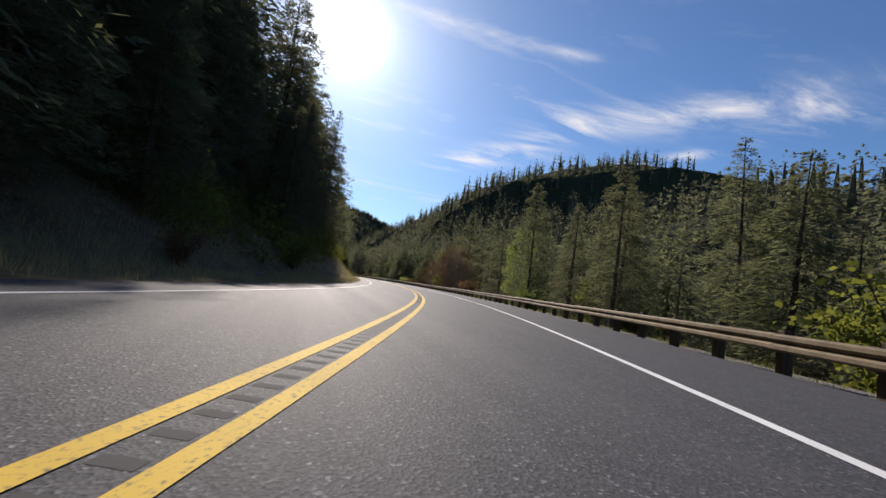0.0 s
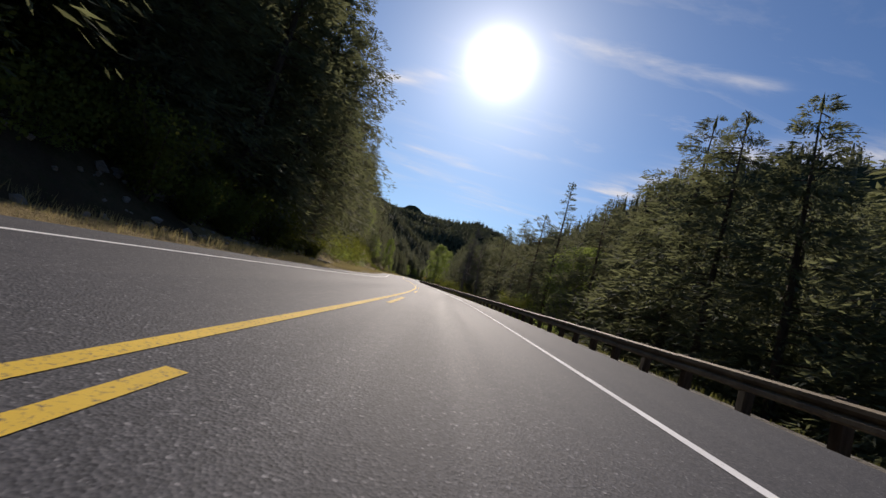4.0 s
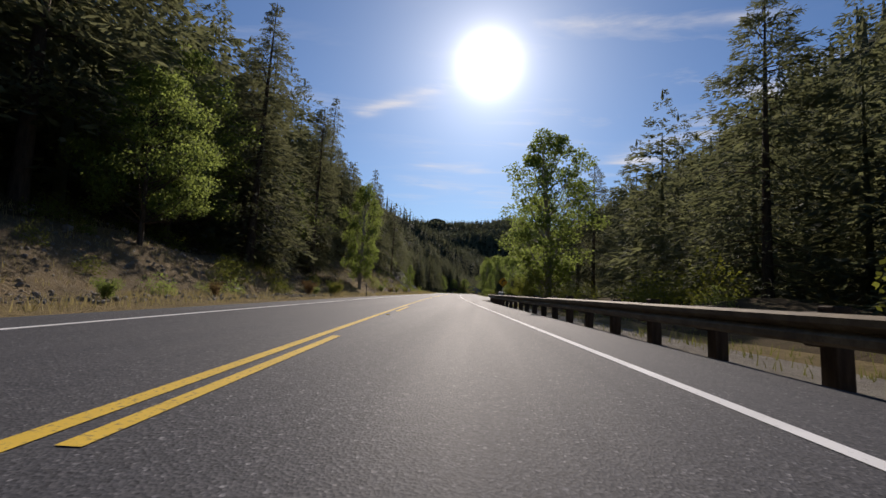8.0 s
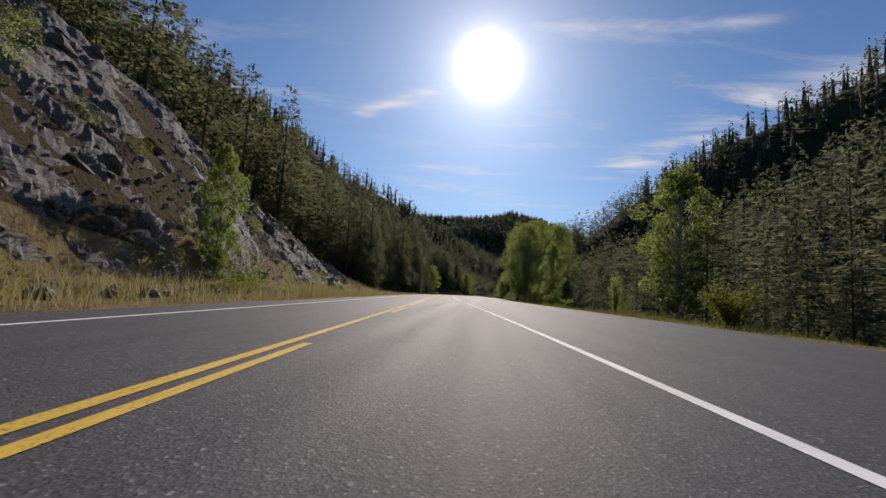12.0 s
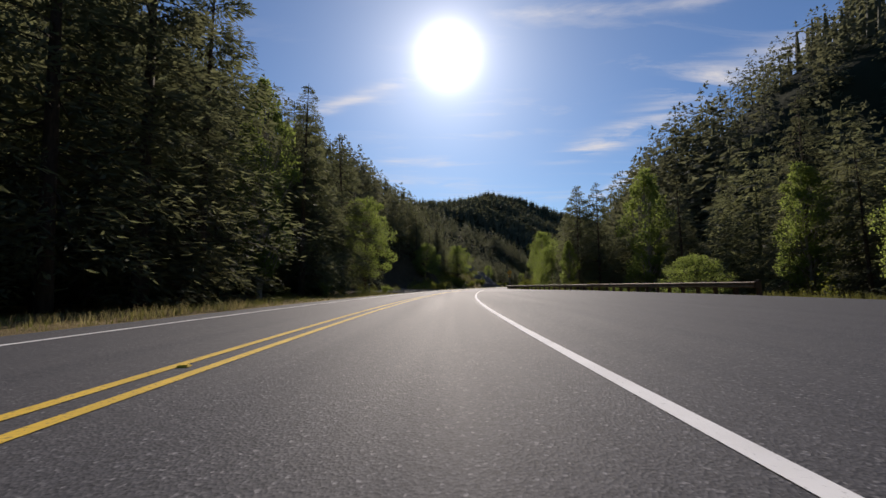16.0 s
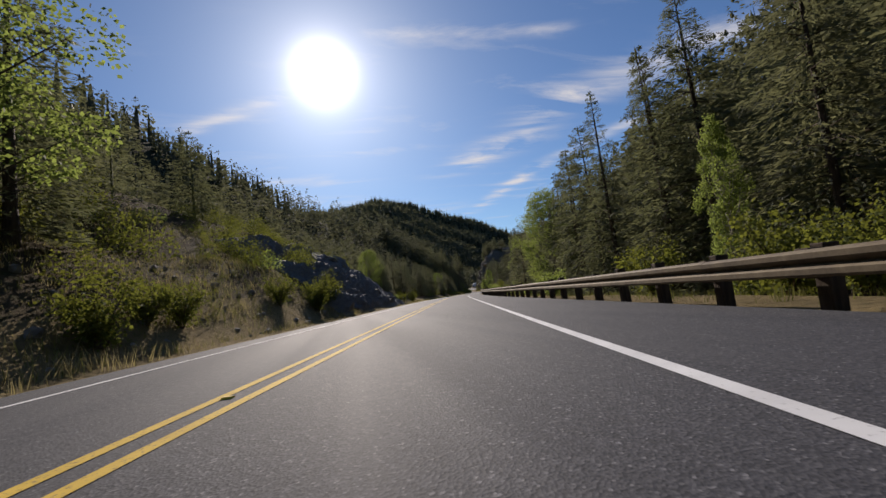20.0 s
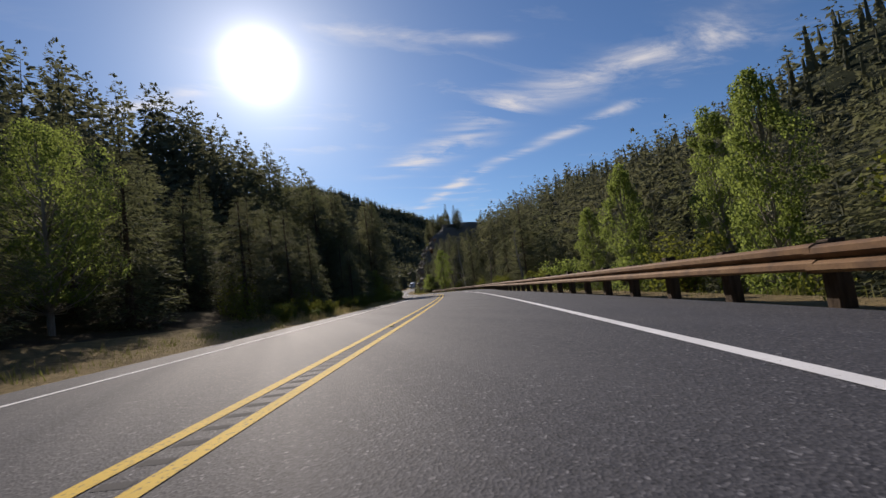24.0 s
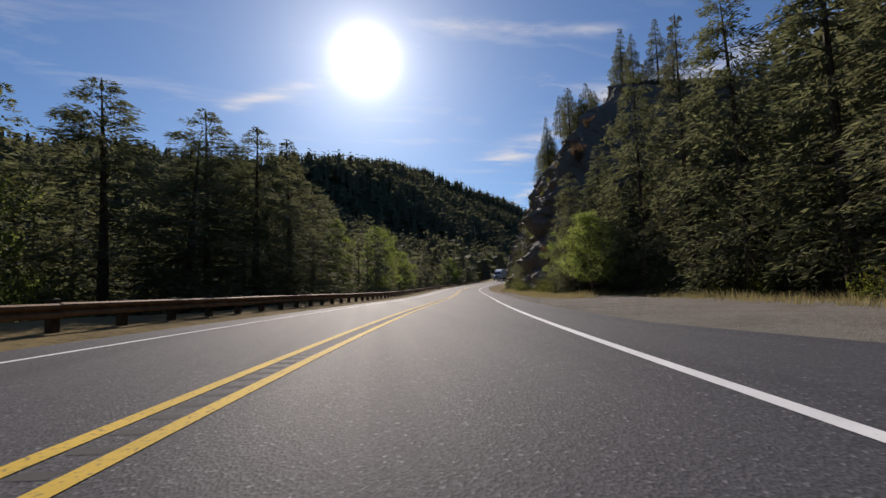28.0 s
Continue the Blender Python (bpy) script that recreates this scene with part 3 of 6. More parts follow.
LINES = [("edge_line", 3.44, 3.57, -60, 1250, M_WHITE, "solid white edge line"), ("edge_line", -3.55, -3.44, -60, 1250, M_WHITE, "solid white edge line")]
for nm, a, b, s0, s1, mat, lab in LINES:
    part(nm, strip(nm, s0, s1, a, b, 0.005, mat), road, lab)
part("centre_line", strip("centre_line", -60, 1250, lambda s: -left_gap(s) - .06, lambda s: -left_gap(s) + .06, 0.005, M_YELLOW), road, "solid yellow centre line")
for s0, s1 in ((-60, 112.5), (381, 1250)):
    part("centre_line", strip("centre_line", s0, s1, lambda s: half_gap(s) - .06, lambda s: half_gap(s) + .06, 0.005, M_YELLOW), road, "solid yellow centre line")
DASHES = [117.6, 130, 142.4, 154.9, 167.3, 178.4, 194.4, 206, 217.3, 229.5, 241.8, 254, 282.9, 294, 305.4, 317.5, 341.2, 353, 360.8, 373.4]
for s0 in DASHES:
    part("dash", strip("dash", s0, s0 + 4.4, lambda s: half_gap(s) - .055, lambda s: half_gap(s) + .055, 0.005, M_YELLOW, 1.1), road, "broken yellow passing line")
for s0, n in ((267.6, .3), (270.7, .35), (271.6, .2), (184.1, .15), (184.8, .2)):
    part("dash", strip("dash", s0, s0 + n, half_gap(s0) - .04, half_gap(s0) + .03, 0.005, M_YELLOW, n), road, "worn rest of a yellow dash")

# ---- guardrails: weathered W-beams on short wooden posts ----


def w_beam_mesh(length, mat):
    """One W-beam panel along +y, its face towards -x, middle at z = 0."""
    prof = [(0.0, -.155), (.02, -.152), (.066, -.132), (.083, -.118), (.083, -.058), (.066, -.044), (.012, -.012), (0.0, 0.0),
            (.012, .012), (.066, .044), (.083, .058), (.083, .118), (.066, .132), (.02, .152), (0.0, .155)]
    t = 0.006
    ring = [(-a, b) for a, b in prof] + [(-a + t, b) for a, b in reversed(prof)]
    n = len(ring)
    v, f = [], []
    for y in (-length / 2 - .05, length / 2 + .05):
        v += [(a, y, b) for a, b in ring]
    for i in range(n):
        j = (i + 1) % n
        f.append((i, j, n + j, n + i))
    half = len(prof)
    for e in (0, n):
        for i in range(half - 1):
            q = (e + i, e + i + 1, e + n - 2 - i, e + n - 1 - i)
            f.append(q if e == 0 else q[::-1])
    return mesh_from("rail_panel", v, f, mat)


def box_bm(bm, sx, sy, sz, m=None, bevel=0.0):
    r = bmesh.ops.create_cube(bm, size=1.0)
    vs = r["verts"]
    bmesh.ops.scale(bm, vec=(sx, sy, sz), verts=vs)
    if bevel:
        es = list({e for v in vs for e in v.link_edges})
        out = bmesh.ops.bevel(bm, geom=es, offset=bevel, segments=1, affect="EDGES")
        vs = list({v for fc in out["faces"] for v in fc.verts} | {v for v in vs if v.is_valid})
    if m is not None:
        bmesh.ops.transform(bm, matrix=m, verts=vs)
    return vs


def box_mesh(name, sx, sy, sz, mat, bevel=0.01, m=None):
    bm = bmesh.new()
    box_bm(bm, sx, sy, sz, m, bevel)
    me = bpy.data.meshes.new(name)
    bm.to_mesh(me)
    bm.free()
    me.materials.append(mat)
    return me


PANEL = 3.81
ME_PANEL, ME_PANEL_RUST = w_beam_mesh(PANEL, M_TAN), w_beam_mesh(PANEL, M_RUST)
ME_POST = box_mesh("post", .19, .19, 1.5, M_POST, .012)
ME_BLOCK = box_mesh("spacer_block", .17, .20, .34, M_POST, .012)
RAIL_R1 = [(-30, 6.8), (0, 6.8), (40, 7.5), (100, 7.2), (180, 6.2), (216, 5.75), (245, 5.1), (275, 5.45), (294, 6.6)]
RAIL_R2 = [(504, 17.9), (528, 16.3), (542, 13.2), (560, 8.8), (576, 6.8), (610, 5.9), (635, 5.5), (724, 5.55), (755, 5.25), (787, 6.7), (838.5, 7.4)]
RAIL_L = [(834, -6.4), (841, -6.7), (1000, -6.8)]


def guardrail(line, side, label, top=0.66):
    """A run of rail; side +1 stands right of the road, -1 left."""
    a = np.array(line, float)
    s0, s1 = a[0, 0], a[-1, 0]
    base = new("guardrail")
    base.matrix_basis = place(s0, float(a[0, 1]), 0.0)
    inv = base.matrix_basis.inverted()
    n = int((s1 - s0) / PANEL)
    for i in range(n):
        sa, sb = s0 + i * PANEL, s0 + (i + 1) * PANEL
        oa, ob_ = np.interp(sa, a[:, 0], a[:, 1]), np.interp(sb, a[:, 0], a[:, 1])
        xa, ya = on_road(sa, oa)
        xb, yb = on_road(sb, ob_)
        turn = math.atan2(-(xb - xa), yb - ya) + (0 if side > 0 else math.pi)
        stretch = math.hypot(xb - xa, yb - ya) / PANEL
        jig = random.uniform(-.012, .012)
        part("rail_panel", ME_PANEL_RUST if sa > 705 else ME_PANEL, base, m=inv @ Matrix.LocRotScale((float(xa + xb) / 2, float(ya + yb) / 2, float(rise(sa)) + top - .155 + jig), Euler((0, random.uniform(-.02, .02), turn)), (1, stretch, 1)))
        for f in (0.02, 0.52):
            x, y = xa + (xb - xa) * f, ya + (yb - ya) * f
            tilt = Euler((random.uniform(-.03, .03), random.uniform(-.03, .03), turn))
            part("spacer_block", ME_BLOCK, base, m=inv @ Matrix.LocRotScale((float(x) + .088 * math.cos(turn), float(y) + .088 * math.sin(turn), float(rise(sa)) + top - .16), tilt, None))
            part("post", ME_POST, base, m=inv @ Matrix.LocRotScale((float(x) + .262 * math.cos(turn), float(y) + .262 * math.sin(turn), float(rise(sa)) + top - .70 + random.uniform(-.03, .05)), tilt, None))
    return tagged(base, label, "guardrail")


guardrail(RAIL_R1, 1, "rusty weathering-steel W-beam guardrail on dark wooden posts")
guardrail(RAIL_R2, 1, "rusty weathering-steel W-beam guardrail on dark wooden posts beside a wide shoulder", 0.67)
guardrail(RAIL_L, -1, "dark weathered W-beam guardrail on wooden posts along the outer bend")

# ---- trees ----


def tube(v, f, pts, radii, sides=6):
    """Adds a tapering tube along points to vertex and face lists."""
    base = len(v)
    for k, (p, r) in enumerate(zip(pts, radii)):
        p = Vector(p)
        d = (Vector(pts[min(k + 1, len(pts) - 1)]) - Vector(pts[max(k - 1, 0)])).normalized()
        a = d.orthogonal().normalized()
        b = d.cross(a)
        for i in range(sides):
            t = 2 * math.pi * i / sides
            v.append(tuple(p + (a * math.cos(t) + b * math.sin(t)) * r))
    for k in range(len(pts) - 1):
        for i in range(sides):
            j = (i + 1) % sides
            f.append((base + k * sides + i, base + k * sides + j, base + (k + 1) * sides + j, base + (k + 1) * sides + i))


def conifer_arrays(rs, height, spread, boughs, sprays, size=.44, bare=0.08, droop=0.3, ragged=0.25, blunt=.85, slim=(.075, .13)):
    """Needle sprays of a fir, fanned out along drooping boughs of uneven reach. Returns verts, quads and the boughs' lines."""
    u = ((np.arange(boughs) + rs.uniform(0, 1, boughs)) / boughs) ** 1.15
    z = height * (bare + (1 - bare) * u)
    az = rs.uniform(0, 6.283, boughs)
    bulge = .5 * np.sin(3 * az + 9 * u + rs.uniform(0, 6)) + .4 * np.sin(2 * az - 17 * u + rs.uniform(0, 6)) + rs.normal(0, .45, boughs)
    L = spread * (1 - u) ** blunt * (.62 + .38 * np.minimum(1, u / .14)) * np.clip(1 + ragged * bulge, .35, 1.6) + .018 * height
    rise = .42 * u - .10 + rs.uniform(-.22, .22, boughs)
    out = np.stack([np.cos(az), np.sin(az), 0 * az], 1)
    side = np.stack([-np.sin(az), np.cos(az), 0 * az], 1)
    f = rs.uniform(.10, 1, (boughs, sprays)) ** .62
    fan = rs.uniform(-1, 1, f.shape)
    Lb = L[:, None]
    p = out[:, None] * (Lb * f)[..., None] + side[:, None] * (fan * .34 * Lb * np.sin(math.pi * np.minimum(f, .93) ** .85))[..., None]
    p[..., 2] += z[:, None] + Lb * (rise[:, None] * f - droop * f * f) + rs.normal(0, .05, f.shape) * Lb
    d = out[:, None] * rs.uniform(.3, 1, f.shape)[..., None] + side[:, None] * (np.sign(fan) * rs.uniform(.1, .9, f.shape))[..., None]
    d[..., 2] += rs.uniform(-.6, .25, f.shape)
    d /= np.linalg.norm(d, axis=2)[..., None]
    tl = size * rs.uniform(.6, 1.3, f.shape) * (1.45 - .65 * f) * np.clip(Lb / (.11 * height), .4, 1)
    nrm = np.stack([rs.uniform(-.7, .7, f.shape), rs.uniform(-.7, .7, f.shape), np.full(f.shape, .7)], 2)
    wv = np.cross(d, nrm)
    wv *= (tl * rs.uniform(*slim, f.shape) / np.linalg.norm(wv, axis=2))[..., None]
    mid, tip = d * (tl * .45)[..., None], d * tl[..., None]
    v = np.stack([p, p + mid + wv, p + tip, p + mid - wv], 2).reshape(-1, 3)
    # leader
    top = []
    for k in range(3):
        w = np.array([math.cos(k * 2.1), math.sin(k * 2.1), 0]) * size * .2
        top += [np.array([0, 0, height * .955]), np.array([0, 0, height * .975]) + w, np.array([0, 0, height * 1.015]), np.array([0, 0, height * .975]) - w]
    v = np.concatenate([v, np.array(top)])
    return v, np.arange(len(v)).reshape(-1, 4), [(z[i], out[i], L[i], rise[i], droop) for i in range(boughs)]


def conifer_thing(seed, height, spread, boughs, sprays, mat, label, **kw):
    """A fir as a thing: trunk and crown."""
    rs = np.random.RandomState(seed)
    base = tagged(new("conifer_tree"), label, "tree", "roadside conifers")
    v, q, lines = conifer_arrays(rs, height, spread, boughs, sprays, **kw)
    tv, tf = [], []
    lean = rs.uniform(-.02, .02, 2) * height
    pts = [(lean[0] * u * u, lean[1] * u * u, height * u - (.6 if u == 0 else 0)) for u in (0, .1, .3, .55, .8, .97)]
    r = height * 0.0105 + .04
    tube(tv, tf, pts, [r * 1.35, r, r * .8, r * .55, r * .3, .02], 7)
    for z, out, L, rise, droop in lines[::3]:
        p = [np.array([0, 0, z]) + out * L * f + np.array([0, 0, L * (rise * f - droop * f * f)]) for f in (0, .4, .8)]
        tube(tv, tf, p, [.045, .03, .012], 3)
    part("trunk", mesh_from("trunk", tv, tf, M_BARK, smooth=True), base)
    v[:, :2] += lean * (np.clip(v[:, 2:] / height, 0, 1) ** 2)
    part("crown", mesh_from("crown", v, q, mat), base)
    return base


def broadleaf_thing(seed, height, width, leaves, mat, bark, label, trunk_h=0.28, name="broadleaf_tree", group="broadleaf trees", leaf=0.15, blobs=64, elong=1.0):
    """A maple, alder or cottonwood: forked limbs and a crown of many leaf clumps with gaps between them."""
    rs = np.random.RandomState(seed)
    base = tagged(new(name), label, "tree", group)
    tv, tf = [], []
    r = height * .011 + .03
    top = np.array([rs.uniform(-.06, .06) * height, rs.uniform(-.06, .06) * height, height * .9])
    trunk = [top * u * u + np.array([0, 0, height * .9 * u - top[2] * u * u]) for u in (0, .2, .45, .7, 1)]
    trunk[0] = trunk[0] - np.array([0, 0, .5])
    tube(tv, tf, trunk, [r * 1.3, r, r * .75, r * .45, .02], 7)
    per = leaves // blobs
    V = []
    for b in range(blobs):
        u = trunk_h + (1 - trunk_h) * (b + rs.uniform(0, 1)) / blobs
        az = b * 2.4 + rs.uniform(-.7, .7)
        prof = math.sin(math.pi * min(1, max(.08, (u - trunk_h * .6) / (1.04 - trunk_h * .6))) ** 0.85) ** 0.7
        R = width * .5 * prof * rs.uniform(.3, 1.0) ** .7 * (1 + .22 * math.sin(2 * az + 11 * u))
        c = np.array([math.cos(az) * R, math.sin(az) * R, height * u])
        size = width * rs.uniform(.085, .15) * (.65 + .45 * prof)
        zb = max(height * (u - .22), height * trunk_h * .6)
        s0 = np.array([top[0] * (zb / height) ** 2, top[1] * (zb / height) ** 2, zb])
        mid = s0 * .45 + c * .55 + np.array([0, 0, -.04 * height])
        tube(tv, tf, [s0, mid, c], [r * .34, r * .2, .01], 4)
        d = rs.normal(0, 1, (per, 3))
        d /= np.linalg.norm(d, axis=1)[:, None]
        lump = 1 + .3 * np.sin(d[:, 0] * 4 + b) * np.sin(d[:, 1] * 4 + 2 * b)
        p = c + d * (size * lump * rs.uniform(.2, 1.12, per) ** .45)[:, None] * np.array([1, 1, .66 * elong])
        ls = leaf * rs.uniform(.55, 1.3, per)
        ax = d * .5 + rs.normal(0, .8, (per, 3)) + np.array([0, 0, -.35])
        ax /= np.linalg.norm(ax, axis=1)[:, None]
        n2 = np.cross(ax, rs.normal(0, 1, (per, 3)))
        n2 *= (ls * .40 / np.linalg.norm(n2, axis=1))[:, None]
        V.append(np.stack([p, p + ax * ls[:, None] * .5 + n2, p + ax * ls[:, None], p + ax * ls[:, None] * .45 - n2], 1).reshape(-1, 3))
    v = np.concatenate(V)
    part("trunk", mesh_from("trunk", tv, tf, bark, smooth=True), base)
    part("crown", mesh_from("crown", v, np.arange(len(v)).reshape(-1, 4), mat), base)
    return base


def shadow_limit(x, y, h, keep):
    """The height at which a tree's shadow stays off the asphalt, which lies in the sun; keep: spans of the road that do lie in shade."""
    tan = math.tan(SUN_EL)
    best = h
    for d in np.arange(2.0, h / tan + 2, 2.5):
        yy = y - d
        s, o = road_coords(np.array(x), np.array(yy))
        if -4.4 < float(o) < 6.0 and not any(a < float(s) < b for a, b in keep):
            best = min(best, max(d * tan - 1.0, 0))
            break
    return best


SHADED = [(762, 800), (580, 602), (-100, -12), (898, 1300)]

# fir models, each 20 m tall, copied at many sizes
FIRS = [conifer_thing(11, 20, 4.3, 230, 60, M_NEEDLE, "tall green Douglas fir on the slope beside the road"),
        conifer_thing(12, 20, 3.7, 230, 56, M_NEEDLE_B, "dark narrow fir in the roadside forest", droop=.45, bare=.05),
        conifer_thing(13, 20, 4.9, 230, 62, M_NEEDLE, "broad shaggy fir with drooping boughs", ragged=.32, bare=.06, blunt=.72),
        conifer_thing(14, 20, 4.2, 190, 62, M_NEEDLE_B, "tall fir with a bare lower trunk and ragged top", bare=.18, ragged=.38, blunt=.65),
        conifer_thing(15, 20, 3.3, 230, 52, M_NEEDLE, "slender young fir with a pointed top", droop=.2, bare=.03, blunt=.95)]
DECID = [broadleaf_thing(21, 14, 9, 24000, M_LEAF, M_PALE, "bright green cottonwood, backlit beside the road", .16, elong=1.2, blobs=70),
         broadleaf_thing(22, 11, 8.5, 21000, M_LEAF, M_BARK, "leafy green bigleaf maple at the forest edge", .2),
         broadleaf_thing(23, 13, 5.2, 19000, M_LEAF, M_PALE, "slim alder with light green leaves", .12, blobs=62, elong=1.4)]
RUSSET = broadleaf_thing(24, 9, 6.5, 1000, M_RED, M_TWIG, "half-bare autumn maple with russet leaves behind the rail", .1, blobs=70, leaf=.17)
RUSSET.matrix_basis = place(74, 10.6)
for s, o, f in ((70, 10.4, .95), (78, 10.4, 1.05), (82.5, 11.2, 1.1), (87, 10.7, .9), (92, 11.6, 1.0), (66, 11.6, .8), (97, 11.2, .85)):
    copy_thing(RUSSET, place(s, o, None, s * 1.7, (f, f, f)))
for i, ob in enumerate(FIRS):
    ob.matrix_basis = place(-150 - 12 * i, -40)
for i, ob in enumerate(DECID):
    ob.matrix_basis = place(-150 - 12 * i, 40)

# single trees that can be told apart: place along, across, height, model, width factor
LANDMARK_LEAFY = [(876, 11.6, 6.5, 1, 1.0), (886, 12, 6.5, 1, 1.0), (42, 10.8, 8.7, 2, .95), (277.5, 10.2, 14.3, 2, 1.35), (305, 14.6, 15.5, 2, 1.35), (293, -9.0, 12.5, 2, 1.0), (260, -12.5, 8, 1, 1.0), (387, -12.5, 8.5, 2, .9), (402, 24, 15, 2, 1.2), (429, 18.5, 10, 2, 1.1), (461, 19.5, 18, 0, .9), (472, 19.8, 20, 2, 1.0), (478, 25, 23, 0, .95), (484, 31, 24, 0, .95)]
LANDMARK_LEAFY += [(509, -11, 15, 2, .8), (531, -9.8, 11, 1, .85), (609, -10.3, 9.6, 1, 1.15), (586, 15, 14, 0, .9), (598, 16.5, 12, 1, .95), (591, 23, 15, 0, 1.0), (618, 13.5, 8, 2, .7), (656, 14.5, 14.5, 0, .9), (711, 14, 14, 2, .9), (755, 15.6, 12, 2, .85), (741, 16.6, 12.5, 2, .85), (748, 19, 13, 2, .8), (768, 17, 11, 2, .9), (571, 16, 10, 1, .9), (539, 25, 18, 2, 1.0)]
LANDMARK_LEAFY += [(584, -12.5, 9, 1, 1.0), (828.6, 9.3, 10.5, 2, 1.0), (519, 21.8, 5, 1, 1.45), (499, 22.8, 8, 1, .8), (551, 16.8, 9.5, 2, .9), (786, -9.5, 4, 1, 1.2), (853, -16, 10, 1, .9)]
LANDMARK_FIR = [(881, 11.4, 9, 1, 1.1), (884, 12.2, 12, 2, 1.0), (880, 13.6, 13, 0, 1.0), (36.3, 9.8, 11.2, 2, .8), (19.8, 8.9, 7.6, 3, .9), (21.6, 10, 8, 0, .8), (26.6, 9.4, 7.4, 1, .9), (22, 16.5, 13.5, 0, .9), (185, 14.6, 17, 3, 1.0), (199, 15.5, 17, 3, 1.0), (208, 18, 16, 1, 1.0), (82, 15, 20, 0, 1.0), (113, 14, 16, 2, .9), (119, 15, 18, 0, 1.0), (124, 14.5, 16, 0, 1.0), (130, 14, 19, 2, .9), (795, -9.2, 16, 0, 1.1)]
LANDMARK_FIR += [(800, -9.4, 17, 2, 1.0), (789, -9.6, 15, 1, 1.1), (812, 11.8, 13, 2, 1.0), (812, -15.5, 11, 3, 1.2), (818, -15, 11, 1, 1.2), (823, -14.5, 10, 3, 1.2), (826, -16, 11, 0, 1.1), (831, -13.5, 10, 2, 1.0), (834, -14.5, 9, 0, 1.1), (808, 18, 15, 0, 1.1), (845, 17.5, 15, 0, 1.0), (849, 17.8, 16, 2, .9), (854, 17.2, 17, 1, 1.0), (859, 17.6, 18, 0, 1.0), (864, 16.6, 17, 2, 1.0), (869, 16.0, 18, 1, .9), (874, 15.0, 17, 2, .9)]
LANDMARK_FIR += [(646, 15.5, 17, 0, 1.0), (651, 16.5, 18, 2, 1.0), (640, 15.5, 17, 2, 1.0), (858, -13.5, 12, 2, 1.5), (866, -14.0, 14, 2, 1.4), (870, -13.0, 14, 2, 1.5), (877, -13.5, 15, 1, 1.6), (884, -14, 13, 2, 1.5), (862, -12.5, 10, 0, 1.6), (873, -15.5, 13, 0, 1.6)]


def put_leafy(s, o, h, k, wide=1.0):
    hs = (14, 11, 13)[k]
    f = h / hs
    return copy_thing(DECID[k], place(s, o, None, random.uniform(0, 6.28), (f * wide, f * wide, f)))


def put_fir(s, o, h, k, wide=1.0):
    f = h / 20
    w = f ** 0.75 * wide
    return copy_thing(FIRS[k], place(s, o, None, random.uniform(0, 6.28), (w, w, f)))


for row in LANDMARK_LEAFY:
    put_leafy(*row)
for row in LANDMARK_FIR:
    put_fir(*row)

taken = [(r[0], r[1]) for r in LANDMARK_LEAFY + LANDMARK_FIR] + [(363, 15), (366, 15), (369, 15)]
# zones of the near forest: from, to, nearest and farthest offset, metres between trees, least and greatest height, share of leafy trees
ZONES = [(-20, 30, -11, -40, 4.4, 14, 26, .0), (30, 60, -10, -40, 4.4, 14, 26, .0), (60, 86, -14, -40, 4.2, 12, 22, .0), (86, 112, -9.0, -42, 4.2, 9, 14, .0), (112, 160, -9.0, -42, 4.2, 15, 24, .0), (160, 210, -13.5, -42, 4.4, 17, 25, .03), (210, 262, -14, -42, 4.6, 17, 25, .06), (262, 300, -12.5, -34, 4.2, 15, 22, .04), (300, 345, -12, -36, 4.4, 13, 19, .04), (345, 368, -23, -44, 4.8, 10, 16, .04), (368, 412, -26, -46, 4.8, 9, 14, .04), (412, 432, -19, -38, 4.3, 12, 18, .04), (432, 470, -12.5, -38, 4.3, 13, 20, .04)]
ZONES += [(470, 535, -10, -36, 4.2, 15, 22, .0), (535, 580, -18, -40, 4.2, 9, 13, .02), (582, 614, -11.5, -40, 4.4, 11, 16, .06), (614, 632, -17, -40, 5.0, 5, 9, .06), (632, 672, -17, -44, 5.0, 4, 8, .03), (672, 700, -11, -40, 4.6, 6, 10, .1), (700, 776, -8.2, -40, 4.2, 5.5, 9, .03), (776, 806, -10, -40, 4.0, 10, 14, .0), (806, 838, -15.5, -40, 4.4, 9, 14, .05)]
ZONES += [(843, 895, -11.5, -40, 4.0, 9.5, 13, .30), (895, 1010, -12, -60, 4.8, 7, 13, .10), (0, 45, 12.5, 40, 4.6, 8, 13, .03), (45, 70, 12.5, 40, 4.6, 9, 13, .03), (70, 96, 15.5, 40, 4.6, 12, 18, .0), (96, 110, 13, 40, 4.6, 12, 18, .03), (110, 172, 12, 36, 4.2, 13, 20, .03), (172, 212, 14.5, 40, 5.0, 11, 16, .03), (212, 262, 14.5, 40, 4.4, 12, 17.5, .03), (262, 300, 17, 44, 4.8, 13, 18, .04), (300, 465, 23, 52, 4.8, 5, 11, .07)]
ZONES += [(465, 545, 25, 52, 4.6, 11, 18, .06), (545, 600, 18, 46, 4.6, 14, 20, .08), (600, 720, 14, 44, 4.2, 12, 18, .0), (720, 790, 18, 46, 4.6, 8, 13, .06), (790, 816, 15, 46, 4.4, 12, 19, .0), (816, 842, 21, 46, 4.4, 8, 11, .0), (842, 874, 17.5, 40, 4.0, 12, 18, .0), (874, 897, 14, 40, 4.0, 11, 16, .0), (897, 1010, 19, 44, 5.0, 7, 12, .08)]
cands = []
rz = np.random.RandomState(5)
